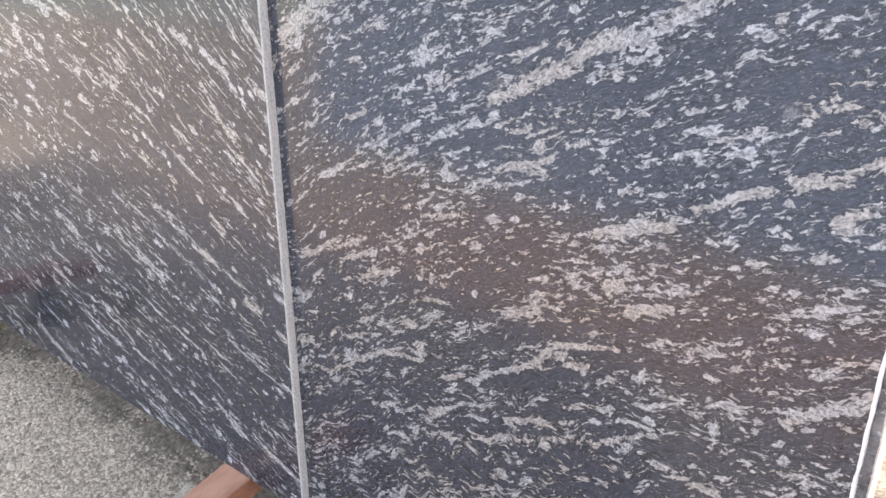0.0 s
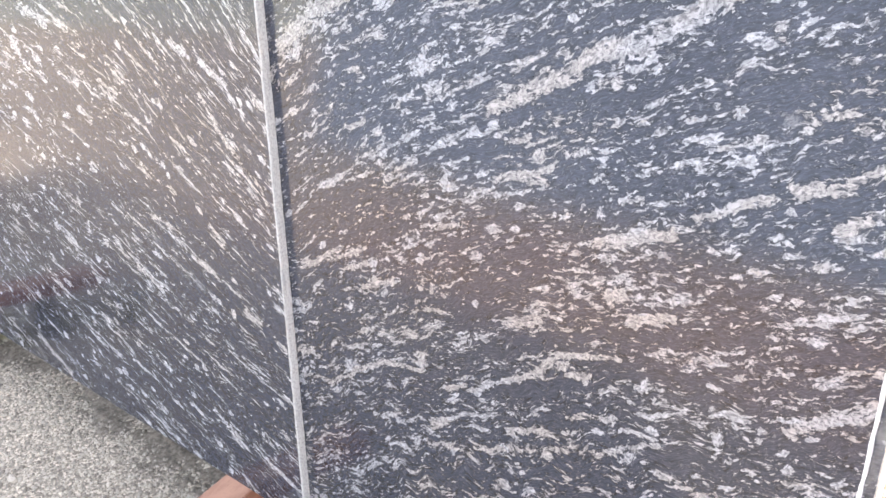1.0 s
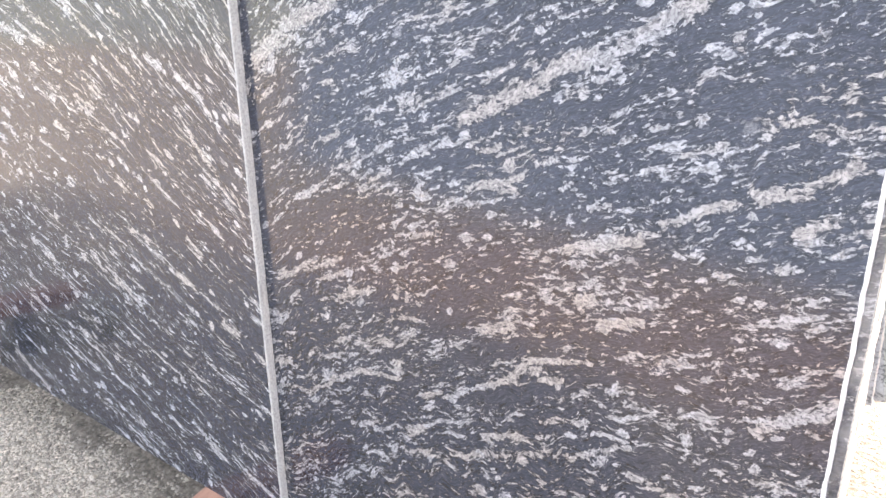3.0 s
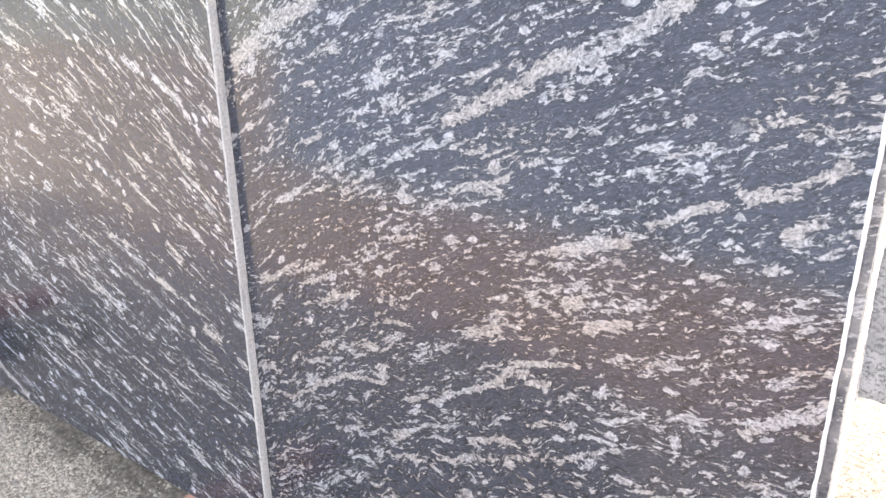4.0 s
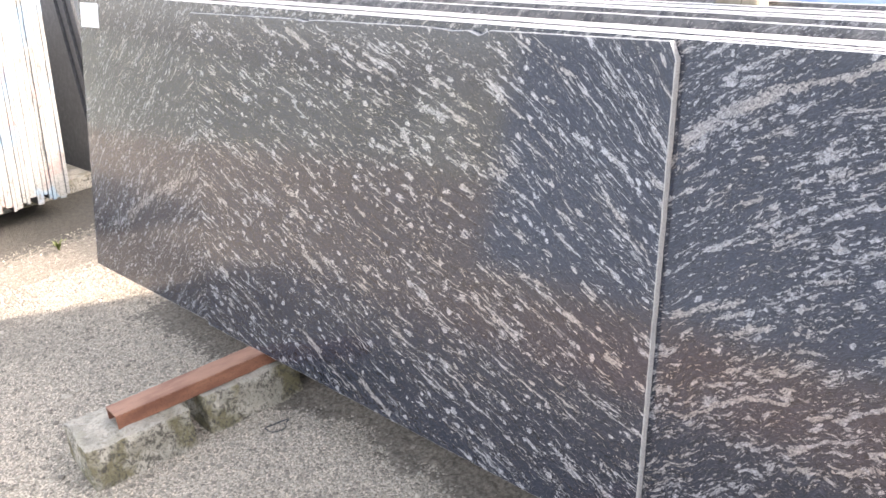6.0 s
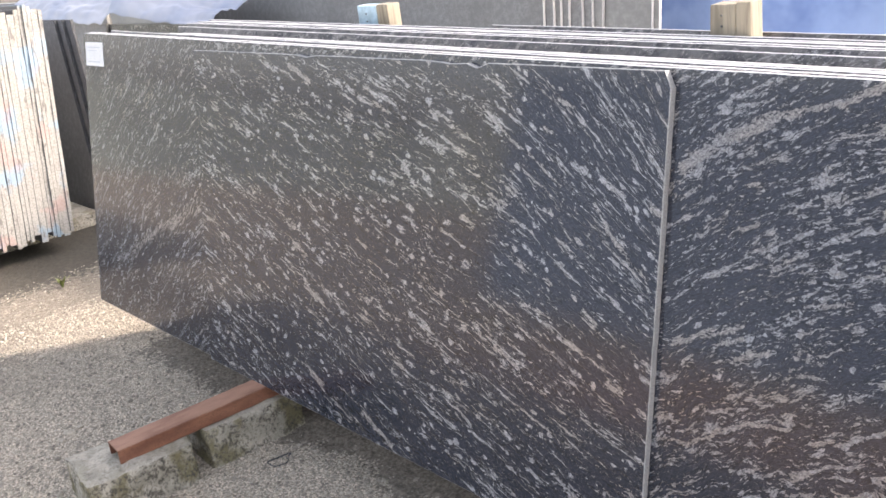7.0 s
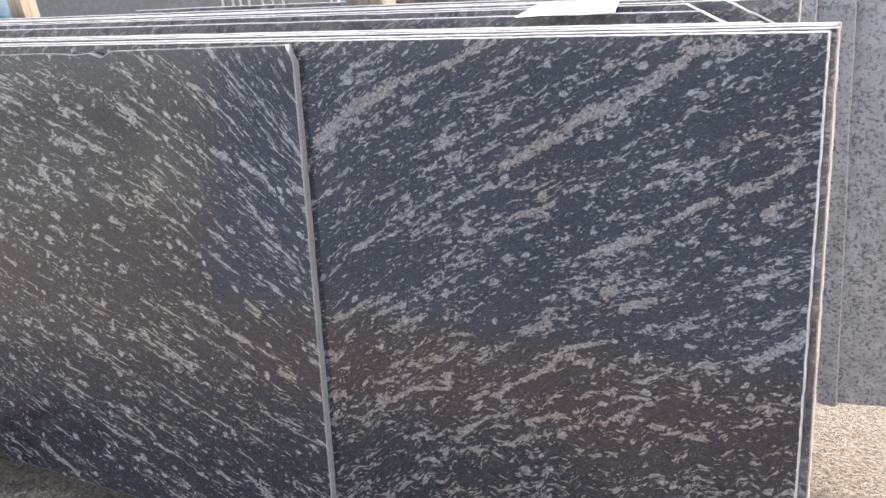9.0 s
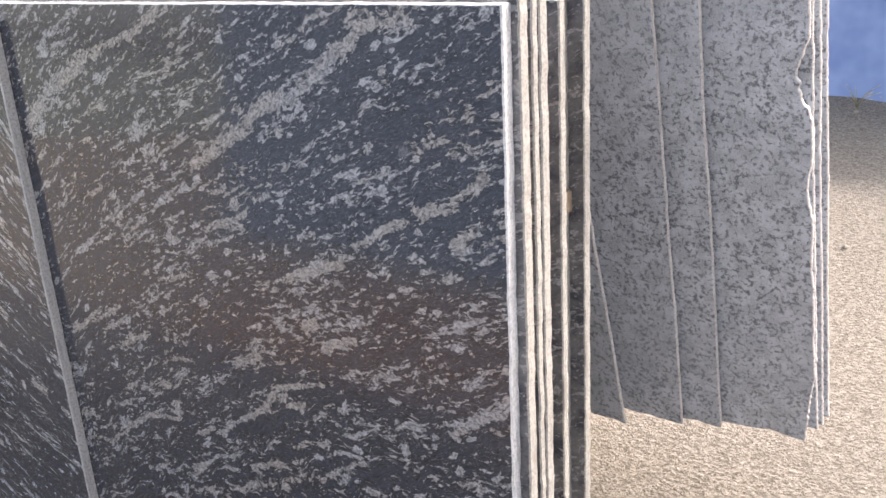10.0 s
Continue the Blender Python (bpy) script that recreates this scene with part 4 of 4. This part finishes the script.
make_weed(0.74, 2.99, 0.09, 14, 3, "dry grass tuft at the foot of the blue sheet", STRAW, 0.03)


def make_shaded_soil():
    """Dark earth gathered in an uneven low bank under the rack, its colour also standing in for the shade there."""
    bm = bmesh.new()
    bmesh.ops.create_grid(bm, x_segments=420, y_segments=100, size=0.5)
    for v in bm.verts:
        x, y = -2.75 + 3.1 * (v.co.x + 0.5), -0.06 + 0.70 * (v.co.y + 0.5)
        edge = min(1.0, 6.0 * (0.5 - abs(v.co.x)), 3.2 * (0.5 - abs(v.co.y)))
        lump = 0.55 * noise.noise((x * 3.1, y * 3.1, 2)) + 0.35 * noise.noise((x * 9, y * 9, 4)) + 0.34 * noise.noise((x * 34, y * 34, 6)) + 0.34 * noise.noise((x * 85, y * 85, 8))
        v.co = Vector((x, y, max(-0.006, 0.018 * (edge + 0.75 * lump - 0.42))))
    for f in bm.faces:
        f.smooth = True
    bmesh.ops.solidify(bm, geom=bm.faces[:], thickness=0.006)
    return tagged(part("soil", bm, SHADED_EARTH), "earth under the slab rack, coloured darker for its shade", "soil", kind="stuff")


make_shaded_soil()


def make_twig():
    """A dark bent twig curled into a loop on the ground."""
    bm = bmesh.new()
    last = None
    for k in range(41):
        a = 0.6 + 7.6 * k / 40
        grow = 1.0 - 0.012 * k
        spot = Vector((0.024 * grow * math.cos(a) + 0.0006 * k, 0.050 * grow * math.sin(a) + 0.004 * math.sin(3 * a), 0.004 + 0.006 * (1 + math.sin(1.7 * a))))
        out = Vector((math.cos(a), math.sin(a), 0))
        thick = 0.0028 * (1 - 0.012 * k)
        ring = [bm.verts.new(spot + out * (thick * math.cos(b)) + Vector((0, 0, thick * math.sin(b)))) for b in (i * math.pi / 3 for i in range(6))]
        for i in range(6):
            if last:
                bm.faces.new((last[i], last[(i + 1) % 6], ring[(i + 1) % 6], ring[i]))
        if last is None or k == 40:
            bm.faces.new(ring)
        last = ring
    bmesh.ops.recalc_face_normals(bm, faces=bm.faces)
    ob = part("twig", bm, TWIG_AND_SHADED_END)
    ob.matrix_world = pose(-1.302, -0.088, 0, 0, 0, -8)
    return tagged(ob, "dark dry twig curled in a loop on the ground", "twig")


def make_stone(x, y, size, seed):
    bm = bmesh.new()
    bmesh.ops.create_icosphere(bm, subdivisions=3, radius=1.0)
    for v in bm.verts:
        v.co *= 1 + 0.22 * noise.noise(v.co * 1.7 + Vector((seed, 0, 0))) + 0.08 * noise.noise(v.co * 5 + Vector((0, seed, 0)))
        v.co = Vector((v.co.x * size * 1.3, v.co.y * size * 0.8, max(-0.1, v.co.z + 0.35) * size * 0.5))
    for f in bm.faces:
        f.smooth = True
    ob = part("stone", bm, PALE_STONE)
    ob.matrix_world = pose(x, y, 0.0, 0, 0, 30 * seed)
    return tagged(ob, "small pale stone lying on the yard", "stone", "loose stones")


PALE_STONE = plain("pale_stone", (0.52, 0.465, 0.37), 0.25, 120.0, 0.9, 260.0, 0.4)
make_twig()
for x, y, size, seed in ((-2.08, -0.445, 0.018, 1), (-1.72, -0.74, 0.009, 3)):
    make_stone(x, y, size, seed)


def make_pebbles():
    r = np.random.RandomState(4)
    unit = bmesh.new()
    bmesh.ops.create_icosphere(unit, subdivisions=1, radius=1.0)
    base = np.array([v.co[:] for v in unit.verts])
    tris = np.array([[v.index for v in f.verts] for f in unit.faces])
    unit.free()
    verts, faces, n = [], [], 0
    for x0, x1, y0, y1, count in ((-3.3, -0.3, -1.05, 0.25, 40000), (-3.85, -2.4, -0.9, 0.9, 3000), (0.2, 1.9, 0.5, 3.1, 2200)):
        for _ in range(count):
            size = 0.0019 + (0.0042 if x0 < 0 else 0.0018) * r.rand() ** 2.2 + (0.006 if r.rand() < 0.004 else 0)
            a = r.rand() * 6.28
            p = base * (1 + 0.25 * r.uniform(-1, 1, (len(base), 1))) * [size * r.uniform(0.8, 1.5), size, size * 0.7]
            p = np.stack([p[:, 0] * math.cos(a) - p[:, 1] * math.sin(a), p[:, 0] * math.sin(a) + p[:, 1] * math.cos(a), p[:, 2]], 1)
            verts.append(p + [r.uniform(x0, x1), r.uniform(y0, y1), size * 0.25])
            faces.append(tris + n)
            n += len(base)
    mesh = bpy.data.meshes.new("gravel")
    mesh.from_pydata(np.concatenate(verts).tolist(), [], np.concatenate(faces).tolist())
    mesh.materials.append(PEBBLE)
    return tagged(new("gravel", mesh), "loose grey and cream grit scattered over the yard", "gravel", kind="stuff")


make_pebbles()
